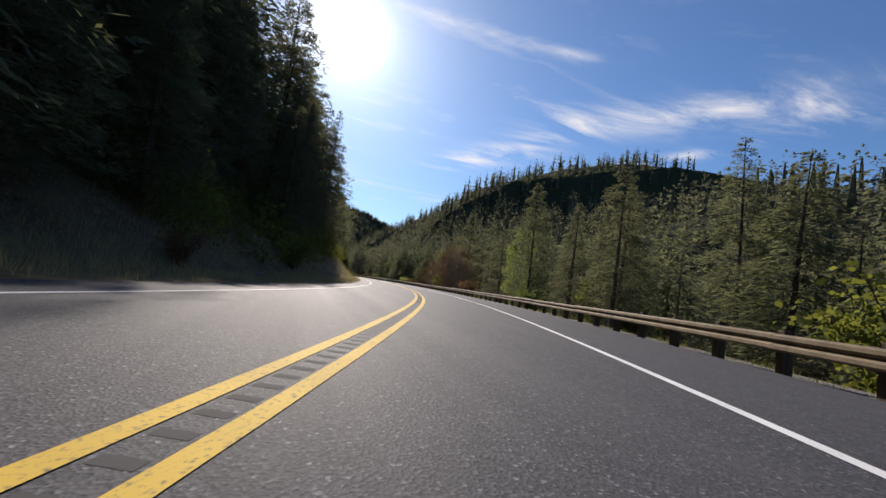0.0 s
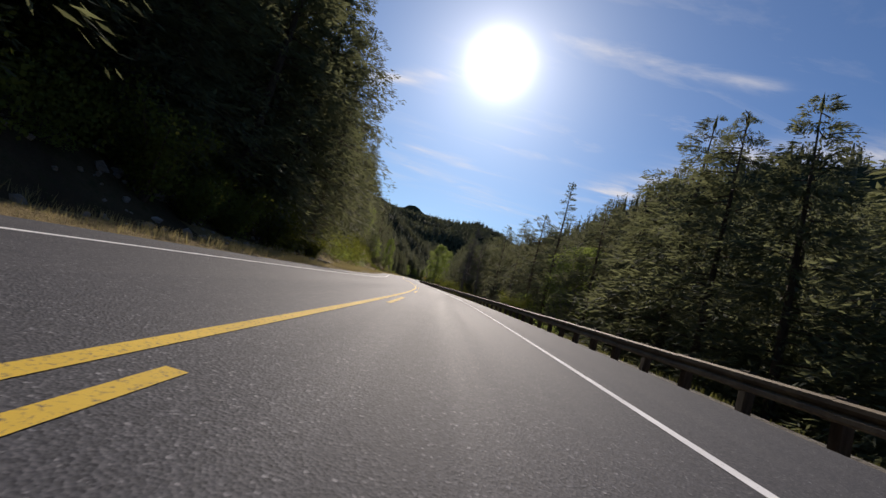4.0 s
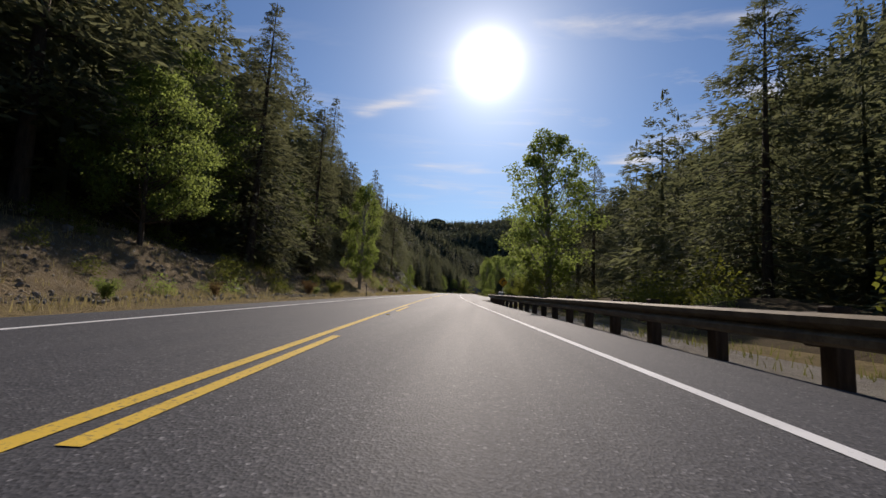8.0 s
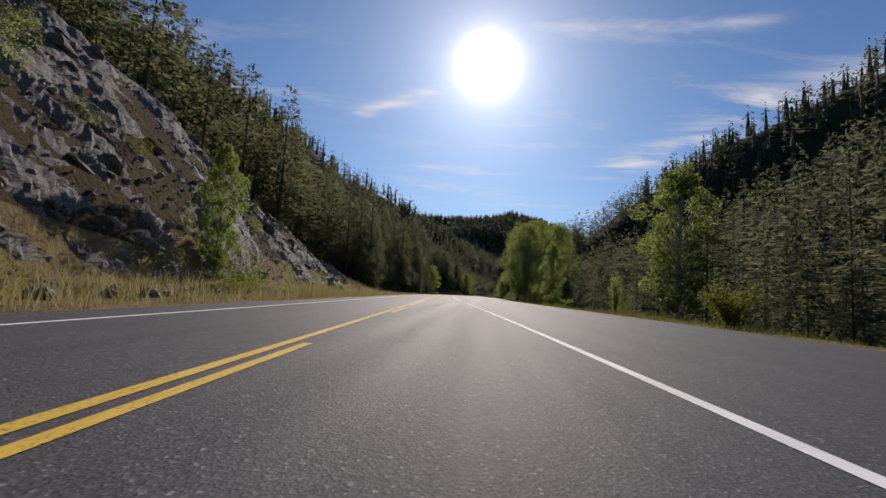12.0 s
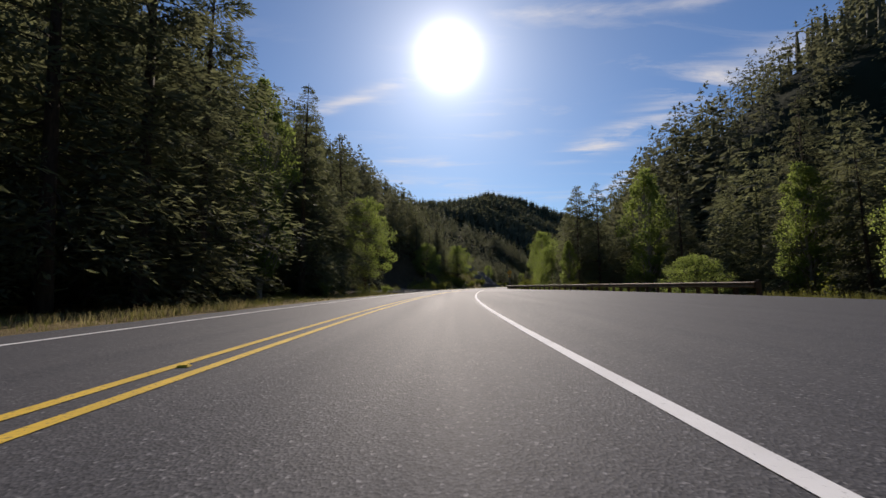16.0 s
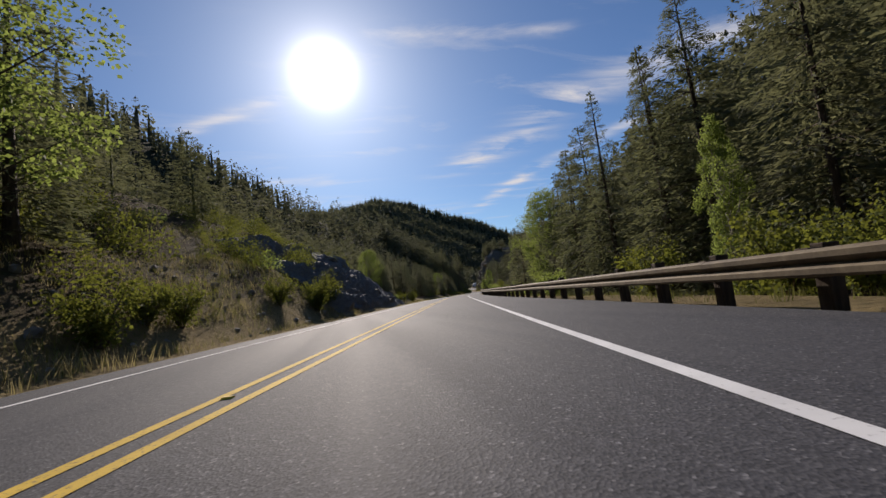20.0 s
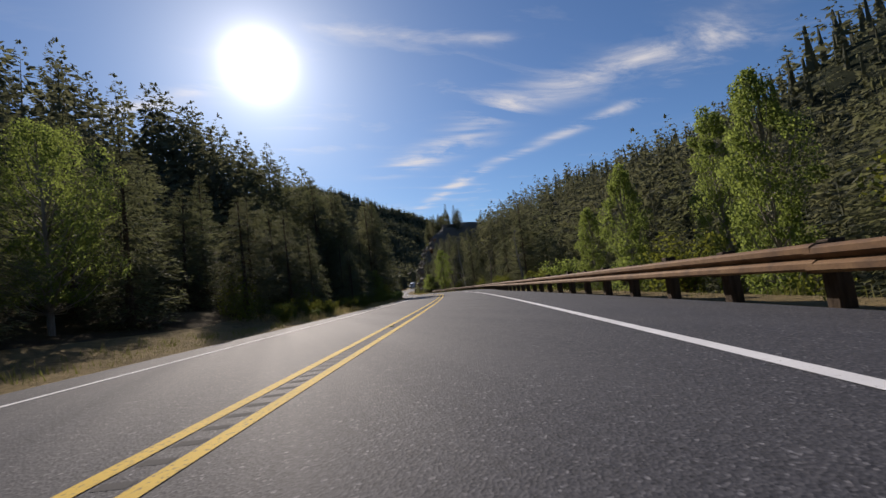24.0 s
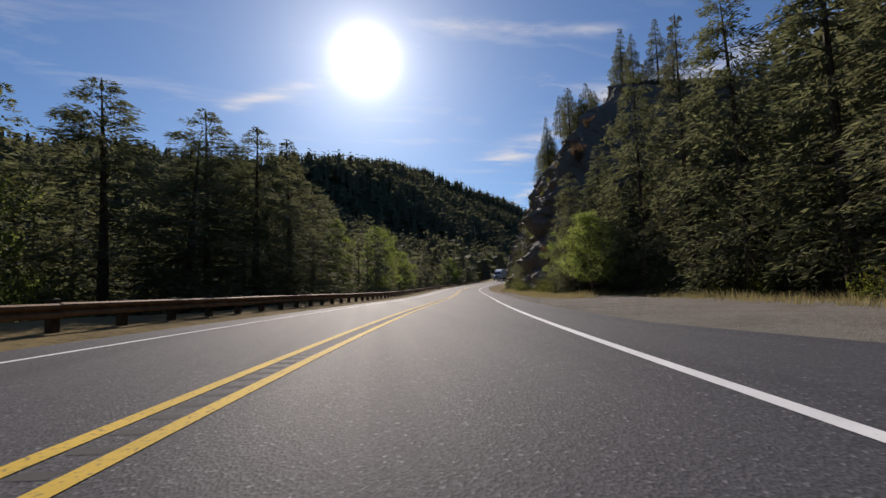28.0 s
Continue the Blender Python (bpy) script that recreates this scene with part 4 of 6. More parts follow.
for s0, s1, o0, o1, gap, h0, h1, leafy in ZONES:
    sgn = 1 if o1 > o0 else -1
    o = o0
    row_i = 0
    while abs(o) < abs(o1):
        s = s0 + rz.uniform(0, gap)
        while s < s1:
            ss, oo = s + rz.uniform(-.35, .35) * gap, o + sgn * rz.uniform(0, .8) * gap
            h = rz.uniform(h0, h1)
            s += gap
            if any(abs(ss - a) < 3.2 and abs(oo - b) < 3.2 for a, b in taken):
                continue
            x, y = on_road(ss, oo)
            lim = shadow_limit(float(x), float(y), h + 2, SHADED) if row_i < 4 else h
            lim2 = lim - ground_at(ss, oo) if row_i < 4 and lim < h + 2 else h
            if lim2 < 3.5:
                continue
            beyond = EDGE_LEFT - oo if sgn < 0 else oo - float(edge_right(ss))
            cands.append((beyond + (0 if -5 < ss < 870 else 60), row_i, ss, oo, min(h, lim2), row_i == 0 and rz.uniform() < leafy))
        o += sgn * gap
        row_i += 1
cands.sort()
fine_trees, mid_trees, back_trees = [], [], []
near_count = 0
for beyond, row_i, ss, oo, h, is_leafy in cands:
    if is_leafy:
        put_leafy(ss, oo, min(h, rz.uniform(7, 13)), int(rz.randint(3)))
    elif near_count < 285:
        put_fir(ss, oo, h, int(rz.randint(5)), rz.uniform(.95, 1.2))
        near_count += 1
    elif len(fine_trees) < 320:
        fine_trees.append((ss, oo, h))
    elif row_i < 4:
        mid_trees.append((ss, oo, h))
    else:
        back_trees.append((ss, oo, h))


def forest(name, models, spots, mat, label, trunk=True):
    """Many trees joined into one body of wood: each spot takes a turned and scaled copy of a model's arrays."""
    V, Q = [], []
    n = 0
    for x, y, z, h, w, k, a in spots:
        mv, mq = models[k]
        c, s_ = math.cos(a), math.sin(a)
        vv = np.empty_like(mv)
        vv[:, 0] = (mv[:, 0] * c - mv[:, 1] * s_) * w + x
        vv[:, 1] = (mv[:, 0] * s_ + mv[:, 1] * c) * w + y
        vv[:, 2] = mv[:, 2] * h + z
        V.append(vv)
        Q.append(mq + n)
        n += len(mv)
    ob = new(name, mesh_from(name, np.concatenate(V), np.concatenate(Q), mat))
    return tagged(ob, label, "forest", kind="stuff")


def unit_fir(seed, boughs, sprays, spread, size, core=0.0, **kw):
    """A fir one metre tall for the joined woods, with a plain stem; core: the width of its dark heart, for far ones."""
    rs = np.random.RandomState(seed)
    v, q, _ = conifer_arrays(rs, 20, spread, boughs, sprays, size, **kw)
    tv, tf = [], []
    tube(tv, tf, [(0, 0, -1.5), (0, 0, 7), (0, 0, 16)], [.22, .15, .03], 3)
    if core:
        k = len(tv)
        for u in (0, .35, .8):
            for a in range(4):
                R = core * spread * (1 - u) * rs.uniform(.7, 1.25)
                tv.append((R * math.cos(a * 1.571 + u), R * math.sin(a * 1.571 + u), 20 * (.04 + .95 * u)))
        for r_ in range(2):
            for a in range(4):
                tf.append((k + r_ * 4 + a, k + r_ * 4 + (a + 1) % 4, k + r_ * 4 + 4 + (a + 1) % 4, k + r_ * 4 + 4 + a))
    n = len(v)
    return np.concatenate([v, np.array(tv)]) / 20.0, np.concatenate([q, np.array(tf) + n])


FINE = [unit_fir(31 + i, 104, 24, (4.3, 3.8, 4.9)[i], .70, bare=(.05, .12, .04)[i], ragged=.32, blunt=(.9, .8, .7)[i], slim=(.10, .17)) for i in range(3)]
MID = [unit_fir(35 + i, 72, 11, (4.2, 3.8, 4.8)[i], 1.0, bare=(.05, .10, .04)[i], ragged=.32, blunt=(.9, .8, .7)[i], slim=(.14, .23)) for i in range(3)]
rf = np.random.RandomState(9)


def fir_spots(trees, wide=(.95, 1.25)):
    out = []
    for s, o, h in trees:
        x, y = on_road(s, o)
        out.append((float(x), float(y), ground_at(s, o) - .2, h, h ** .75 * 20 ** .25 * rf.uniform(*wide), int(rf.randint(3)), rf.uniform(0, 6.28)))
    return out


forest("forest", FINE, fir_spots(fine_trees), M_NEEDLE, "dense green fir forest at the edge of the road")
forest("forest", MID, fir_spots(mid_trees), M_NEEDLE_B, "dense dark fir forest on the slopes above the road")


FAR = [unit_fir(41 + i, 16, 4, (4.0, 3.6, 4.6)[i], 2.4, .35, bare=.03, ragged=.35, blunt=(.9, .8, .75)[i], slim=(.20, .32)) for i in range(3)]
FAR += [unit_fir(47 + i, 36, 6, (4.0, 3.6, 4.6)[i], 1.6, bare=.04, ragged=.35, blunt=(.9, .8, .75)[i], slim=(.17, .27)) for i in range(3)]
FARTHER = [unit_fir(44 + i, 5, 2, (3.6, 3.2, 4.0)[i], 4.0, .75, bare=.02, ragged=.3, blunt=.8, slim=(.25, .36)) for i in range(3)]
spots = []
for s, o, h in back_trees:
    x, y = on_road(s, o)
    spots.append((float(x), float(y), ground_at(s, o) - .3, h, h * rf.uniform(.95, 1.3), 3 + int(rf.randint(3)), rf.uniform(0, 6.28)))
for s0, s1, near_o, far_o, gap in ((-120, 1050, 42, 125, 7.0), (-150, 1100, 125, 330, 12.5)):
    for sgn in (-1, 1):
        o = near_o
        while o < far_o:
            s = s0 + rf.uniform(0, gap)
            while s < s1:
                ss, oo = s + rf.uniform(-.5, .5) * gap, sgn * (o + rf.uniform(-.5, .5) * gap)
                x, y = on_road(ss, oo)
                h = rf.uniform(9, 16) if near_o < 100 else rf.uniform(11, 20)
                s2, o2 = road_coords(x, y)
                if abs(float(o2)) < 36:
                    continue
                spots.append((float(x), float(y), float(ground_z(s2, o2, x, y)) - .5, h, h * rf.uniform(.85, 1.25), int(rf.randint(3)) + (3 if o < 80 else 0), rf.uniform(0, 6.28)))
                s += gap
            o += gap
forest("hillside_forest", FAR, spots, M_FAR, "fir woods covering the valley sides")
spots = []
for count, x0, x1, y0, y1 in ((5500, -320, 620, 990, 1380), (6500, -600, 800, 1380, 1800)):
    for _ in range(count):
        x, y = rf.uniform(x0, x1), rf.uniform(y0, y1)
        s, o = road_coords(np.array(x), np.array(y))
        if s < 1075 and abs(o) < 13:
            continue
        z = float(ground_z(s, o, np.array(x), np.array(y)))
        h = rf.uniform(12, 22)
        spots.append((x, y, z - .5, h, h * rf.uniform(1.2, 1.7), int(rf.randint(3)), rf.uniform(0, 6.28)))
forest("mountain_forest", FARTHER, spots, M_FAR, "fir woods on the mountain that closes the valley")

# ---- rock faces, boulders and scree ----


def slab_mesh(seed):
    """An angular broken block, one metre across."""
    rs = np.random.RandomState(seed)
    bm = bmesh.new()
    for _ in range(16):
        p = rs.uniform(-1, 1, 3)
        p /= max(abs(p)) * 2
        bm.verts.new(tuple(p * rs.uniform(.8, 1.0)))
    hull = bmesh.ops.convex_hull(bm, input=bm.verts)
    bmesh.ops.delete(bm, geom=[g for g in hull["geom_interior"] if isinstance(g, bmesh.types.BMVert)], context="VERTS")
    me = bpy.data.meshes.new("slab")
    bm.to_mesh(me)
    bm.free()
    me.materials.append(M_ROCK)
    return me


SLABS = [slab_mesh(51 + i) for i in range(4)]


def rock_face(s0, s1, d0, d1, label, amp=0.9, step=0.38, seed=0.0, side=-1, slabs=70):
    """A broken rock face laid on the bank between d0 and d1 metres beyond the asphalt (functions of s)."""
    s = np.arange(s0, s1, step)
    n = int(max((d1(sv) - d0(sv)) for sv in s) * 1.25 / step)
    w = np.linspace(0, 1, n)
    V = np.empty((len(s), n, 3))
    for i, sv in enumerate(s):
        e = EDGE_LEFT if side < 0 else float(edge_right(sv))
        o = e + side * (d0(sv) + (d1(sv) - d0(sv)) * w)
        x, y = on_road(sv, o)
        z = ground_z(np.full(n, sv), o, x, y)
        V[i] = np.stack([x + 0 * z, y + 0 * z, z], 1)
    U = np.gradient(V, axis=0)
    W = np.gradient(V, axis=1)
    N = np.cross(U, W)
    N /= np.linalg.norm(N, axis=2)[:, :, None] + 1e-9
    N *= np.sign(N[:, :, 2:3] + 1e-9)
    for i in range(len(s)):
        fs = min(1, i / 10, (len(s) - 1 - i) / 10)
        for j in range(n):
            f = min(fs, min(1, (n - 1 - j) / 8), min(1, .25 + j / 6))
            p = Vector(V[i, j]) + Vector((seed, seed * .7, 0))
            sv = s[i] + seed
            warp = noise.noise(p * .16) * 1.6 + noise.noise(p * .6) * .5
            bed = p.z * .82 + sv * .55 + warp            # the beds dip forwards along the road
            ledge = bed / 2.3 % 1.0
            thin = (bed + noise.noise(p * 1.1) * .25) / .95 % 1.0
            chip = noise.cell(Vector((sv * 1.15 + warp, bed * 1.9, p.x * .7)))
            h = noise.turbulence(p * .11, 4, True) * 1.1 + (ledge ** 1.8) * .34 + (thin ** 1.5) * .15 + chip * .05 + noise.noise(p * 1.9) * .10
            d = (-.55 + amp * (h + .1)) * f - (1 - f) * .5
            V[i, j] += N[i, j] * d
    fc = grid_faces(len(s), n)
    if side > 0:
        fc = fc[:, ::-1]
    ob = new("rock_outcrop", mesh_from("rock_outcrop", V.reshape(-1, 3), fc, M_ROCK))
    rs = np.random.RandomState(int(seed) + 3)
    psi0 = float(np.interp((s0 + s1) / 2, RS, RPSI))
    for k in range(slabs):
        a, b = int(rs.randint(12, len(s) - 12)), int(rs.randint(4, max(n - 10, 6)))
        sz = rs.uniform(.25, 1.0) ** 1.5 * 1.3 + .2
        m = Matrix.LocRotScale(Vector(V[a, b]) - Vector(N[a, b]) * .05, Euler((radians(-33) + rs.uniform(-.25, .25), rs.uniform(-.3, .3), psi0 + rs.uniform(-.4, .4))), (sz * rs.uniform(.6, 1), sz * rs.uniform(.8, 1.5), sz * rs.uniform(.22, .45)))
        part("slab", SLABS[int(rs.randint(4))], ob, m=m)
    return tagged(ob, label, "rock")


def left_toe(s):
    return float(key(s, LEFT, 1)) - .3


rock_face(338, 428, left_toe, lambda s: left_toe(s) + float(key(s, LEFT, 3)) / float(key(s, LEFT, 2)) * 1.25, "tall broken grey slate road cut", .75, .25, slabs=160)
rock_face(630, 664, lambda s: .7, lambda s: 10.5, "dark jagged rock outcrop at the edge of the road", 1.5, .22, 31.0, slabs=36)
rock_face(803, 844, left_toe, lambda s: left_toe(s) + 12.5, "steep rocky cut of pale and dark broken stone", 1.1, .25, 57.0)
rock_face(214, 246, lambda s: left_toe(s) + 1.2, lambda s: left_toe(s) + 10, "crumbling earth and rock bank with roots", .6, .35, 83.0, slabs=30)


def cliff(s0, s1, o0, height, lean, label):
    """A free-standing rock cliff beside the road, with a jagged top."""
    step = .45
    s = np.arange(s0, s1, step)
    n = int(height / step)
    V = []
    for i, sv in enumerate(s):
        end = min(1, (sv - s0) / 4 + .2)
        for j in range(n + 6):
            u = min(j / n, 1)
            back = max(0, j - n) * 3.0
            z = height * u * (end ** .5) * (1 + .30 * noise.noise(Vector((sv * .10, 3.1, 0))) + .12 * noise.noise(Vector((sv * .5, 7.7, 0))))
            o = o0 + (1 - end) ** 2 * 6 + lean * z + 7 * u ** 4 + back
            x, y = on_road(sv, o)
            p = Vector((float(x), float(y), z))
            q = Vector((p.x * .3, p.y * .3, p.z * .55))
            bed = (p.z * .8 + sv * .5 + noise.noise(p * .25) * 2.0) / 2.1 % 1.0
            d = (noise.turbulence(q * .6, 4, True) - .4) * 2.8 + noise.noise(p * 1.3) * .5 + bed ** 1.5 * .9
            x, y = on_road(sv, o - d)
            V.append((float(x), float(y), z + float(rise(sv)) - .4 + (.6 * noise.noise(q * 2) if back else 0)))
    fc = grid_faces(len(s), n + 6)[:, ::-1]
    return tagged(new("rock_cliff", mesh_from("rock_cliff", np.array(V), fc, M_CLIFF)), label, "cliff")


cliff(889, 960, 9.9, 25, .22, "high brown-grey rock cliff above the inside of the bend")
rc = np.random.RandomState(17)
for i in range(46):
    s, o = rc.uniform(891, 955), rc.uniform(17.5, 31)
    fz = (min(1, (s - 889) / 4 + .2) ** .5) * (1 + .30 * noise.noise(Vector((s * .10, 3.1, 0))) + .12 * noise.noise(Vector((s * .5, 7.7, 0))))
    h = rc.uniform(6, 12)
    copy_thing(FIRS[int(rc.randint(5))], place(s, o, 25 * fz + float(rise(s)) - 1.2, rc.uniform(0, 6.28), (h / 20 * 1.15, h / 20 * 1.15, h / 20)))


def stone_arrays(seed):
    rs = np.random.RandomState(seed)
    bm = bmesh.new()
    bmesh.ops.create_icosphere(bm, subdivisions=1, radius=.5)
    for v in bm.verts:
        v.co = Vector((round(v.co.x * 3.2), round(v.co.y * 3.2), round(v.co.z * 3.2))) / 3.2 * rs.uniform(.75, 1.15) + Vector(rs.uniform(-.06, .06, 3))
    v = np.array([tuple(a.co) for a in bm.verts])
    f = np.array([[a.index for a in fc.verts] for fc in bm.faces])
    bm.free()
    return v * np.array([1, .8, .6]), f


STONES = [stone_arrays(61 + i) for i in range(4)]
rk = np.random.RandomState(77)


def scree(spans, label, lift=0.0):
    """Loose stones lying on the bank, too many to count."""
    V, F = [], []
    n = 0
    for s0, s1, d0, d1, count, big in spans:
        for _ in range(count):
            s = rk.uniform(s0, s1)
            sgn = rk.uniform(0, 1) ** 1.3
            o = EDGE_LEFT - d0 - (d1 - d0) * sgn
            sz = big * rk.uniform(.25, 1) ** 2.2 + .05
            x, y = on_road(s, o)
            z = ground_at(s, o)
            v, f = STONES[int(rk.randint(4))]
            a = rk.uniform(0, 6.28)
            c, si = math.cos(a), math.sin(a)
            vv = v * sz
            vv = np.stack([vv[:, 0] * c - vv[:, 1] * si + x, vv[:, 0] * si + vv[:, 1] * c + y, vv[:, 2] + z + sz * .12 + lift], 1)
            V.append(vv)
            F.append(f + n)
            n += len(v)
    return tagged(new("scree", mesh_from("scree", np.concatenate(V), np.concatenate(F), M_STONE)), label, "stones", kind="stuff")


scree([(105, 155, 2.0, 6, 420, .5), (200, 282, 1.8, 11, 3400, .20), (200, 282, 2.6, 9, 150, .5), (296, 338, 2.0, 10, 2600, .20), (296, 338, 2.4, 8, 110, .5), (338, 412, 2.5, 14, 700, .7), (798, 838, 2.2, 11, 700, .7), (20, 62, 2.5, 6, 120, .4), (608, 670, 1.0, 6, 250, .5), (440, 470, 4, 9, 120, .5), (533, 568, .7, 9, 1900, .32), (533, 568, 1.2, 8, 160, .6)],
      "loose grey stones fallen on the dry bank")

scree([(341, 409, 4.5, 24, 4200, .26), (341, 409, 4.5, 22, 350, .6), (805, 836, 4.0, 14, 900, .3), (632, 662, 1.5, 9, 500, .3)], "broken slate rubble lying on the face of the rock cut", .16)

STONE_ME = [mesh_from("boulder", v, f, M_STONE) for v, f in STONES]
for i in range(46):
    s0, s1 = ((206, 275), (298, 336), (345, 400), (802, 836), (112, 150))[i % 5]
    s = rk.uniform(s0, s1)
    o = EDGE_LEFT - rk.uniform(2.6, 8.5)
    sz = rk.uniform(.35, .95)
    ob = new("boulder", STONE_ME[i % 4])
    x, y = on_road(s, o)
    ob.matrix_basis = Matrix.LocRotScale((float(x), float(y), ground_at(s, o) + sz * .1), Euler((rk.uniform(-.4, .4), rk.uniform(-.4, .4), rk.uniform(0, 6))), (sz, sz * rk.uniform(.7, 1.1), sz * rk.uniform(.6, 1)))
    tagged(ob, "angular grey boulder lying on the roadside bank", "boulder", "boulders on the bank")

# ---- shrubs ----


def shrub_thing(seed, height, width, leaves, mat, label, leaf=.078):
    rs = np.random.RandomState(seed)
    base = tagged(new("shrub"), label, "shrub", "roadside shrubs")
    tv, tf, v, q = [], [], [], []
    stems = 9
    for k in range(stems):
        az, out = rs.uniform(0, 6.283), rs.uniform(.15, .5) * width
        tip = np.array([math.cos(az) * out, math.sin(az) * out, height * rs.uniform(.55, 1)])
        mid = tip * np.array([.4, .4, .55])
        tube(tv, tf, [(0, 0, -.2), mid, tip], [.03, .02, .006], 3)
        for _ in range(leaves // stems):
            f = rs.uniform(.15, 1.05)
            p = (mid * f * 2 if f < .5 else mid + (tip - mid) * (f - .5) * 2) + rs.normal(0, .12, 3) * np.array([width, width, height * .7]) * .75
            p[2] = max(p[2], .02)
            ax = rs.normal(0, 1, 3)
            ax /= np.linalg.norm(ax)
            n2 = np.cross(ax, rs.normal(0, 1, 3))
            sz = leaf * rs.uniform(.6, 1.3)
            n2 *= sz * .42 / np.linalg.norm(n2)
            n = len(v)
            v += [p, p + ax * sz * .5 + n2, p + ax * sz, p + ax * sz * .5 - n2]
            q.append((n, n + 1, n + 2, n + 3))
    part("stem", mesh_from("stem", tv, tf, M_BARK), base)
    part("foliage", mesh_from("foliage", np.array(v), np.array(q), mat), base)
    return base


SHRUBS = [shrub_thing(71, 1.6, 1.8, 2800, M_SHRUB, "dense green shrub on the bank"), shrub_thing(72, 1.2, 1.5, 2400, M_LEAF, "bright green leafy bush beside the road"),
          shrub_thing(73, 2.2, 1.8, 3200, M_SHRUB, "tall olive green brush behind the verge"), shrub_thing(74, 1.3, 1.4, 1600, M_RED, "russet brown autumn shrub"), shrub_thing(75, 2.6, 1.2, 2000, M_LEAF, "slim leafy sapling in the sun")]
for i, ob in enumerate(SHRUBS):
    ob.matrix_basis = place(-140 - 6 * i, -25)


def rail_offset(s):
    return np.where(s < 300, np.interp(s, *np.array(RAIL_R1).T), np.interp(s, *np.array(RAIL_R2).T))


for i in range(34):
    s = rc.uniform(890, 935)
    z = rc.uniform(1, 20)
    copy_thing(SHRUBS[(0, 2, 0, 3)[i % 4]], place(s, 10.4 + .22 * z + 7 * (z / 25) ** 4, z + float(rise(s)) - .6, rc.uniform(0, 6.28), rc.uniform(.8, 1.7)))
for i in range(12):
    s, h = rc.uniform(899, 940), rc.uniform(4, 9)
    copy_thing(FIRS[i % 5], place(s, rc.uniform(9.6, 11), None, rc.uniform(0, 6.28), (h / 20 * 1.2, h / 20 * 1.2, h / 20)))

# from, to, nearest, farthest beyond the left edge or past the right rail or edge, count, models, size
BUSHES = [(-1, 158, 222, 4.2, 13, 72, (0, 0, 1, 2), 1.5), (-1, -8, 60, 3.4, 12, 120, (0, 2, 0, 2, 0, 3), 1.3), (-1, 60, 88, 5, 11, 24, (0, 2, 0), 1.2), (-1, 88, 150, 2.4, 9, 100, (0, 2, 0, 2, 0), 1.2), (-1, 100, 160, 3, 6, 10, (0, 2, 1), 1.0), (-1, 212, 280, 2.6, 12, 120, (0, 1, 3, 0, 0), .62)]
BUSHES += [(-1, 298, 340, 3, 11, 70, (0, 1, 3, 0), .6), (-1, 338, 412, 3.5, 16, 44, (0, 1, 4, 0), .9), (-1, 440, 480, 6, 9, 7, (0, 4), 1.1), (-1, 505, 550, 3, 6, 12, (1, 1, 0), .75), (-1, 566, 604, 2.2, 8, 60, (0, 2, 0), .9), (-1, 590, 640, 1.8, 11, 60, (0, 0, 2, 1), 1.0), (-1, 628, 664, 5, 13, 60, (0, 2, 0), .8), (-1, 660, 700, 2.0, 8, 24, (0, 2, 0, 1), .8), (-1, 700, 776, 3, 6, 12, (0, 2), .9)]
BUSHES += [(-1, 766, 808, 1.0, 4.5, 60, (0, 2, 0, 1), .8), (-1, 740, 770, 1.2, 4, 30, (0, 1, 0), .6), (-1, 800, 842, 5, 11, 12, (0, 1, 3), 1.0), (1, 5, 110, 2, 7, 26, (2, 2, 0, 3, 3, 1), 1.6), (1, 110, 215, 2, 7, 30, (2, 2, 0, 1), 1.5), (1, 215, 292, 2, 8, 34, (2, 0, 0, 2, 1), 1.0), (1, 300, 500, 2.5, 7, 36, (0, 4, 2, 1), 1.1)]
BUSHES += [(1, 505, 600, 2.5, 6, 26, (2, 0, 1), 1.2), (1, 600, 740, 2, 6, 38, (2, 1, 0), 1.2), (1, 740, 842, 2, 8, 28, (0, 0, 2, 1), 1.2), (1, 845, 880, 9.5, 12.5, 16, (0, 2), .8), (1, 880, 930, 3.5, 5.5, 14, (2, 0, 2), 1.1), (-1, 842, 900, 5, 9, 16, (0, 2), .8)]
rb = np.random.RandomState(123)
bush_rows = []
for side, s0, s1, d0, d1, count, kinds, size in BUSHES:
    for i in range(count):
        s, d = rb.uniform(s0, s1), rb.uniform(d0, d1)
        e = EDGE_LEFT if side < 0 else float(edge_right(s)) if 296 < s < 502 or s > 838 else float(rail_offset(s))
        if 352 < s < 374 and 9 < e + side * d < 19:
            continue
        bush_rows.append((d, s, e + side * d, kinds[int(rb.randint(len(kinds)))], size * rb.uniform(.6, 1.25), rb.uniform(0, 6.28)))
bush_rows.sort()
undergrowth = [[], []]
for n, (d, s, o, k, f, turn) in enumerate(bush_rows):
    if n < 245:
        copy_thing(SHRUBS[k], place(s, o, None, turn, (f * rb.uniform(.9, 1.2), f * rb.uniform(.9, 1.2), f)))
    else:
        x, y = on_road(s, o)
        undergrowth[k in (1, 4)].append((float(x), float(y), ground_at(s, o) - .05, f * rb.uniform(.8, 1.1), f * rb.uniform(.9, 1.2), k, turn))


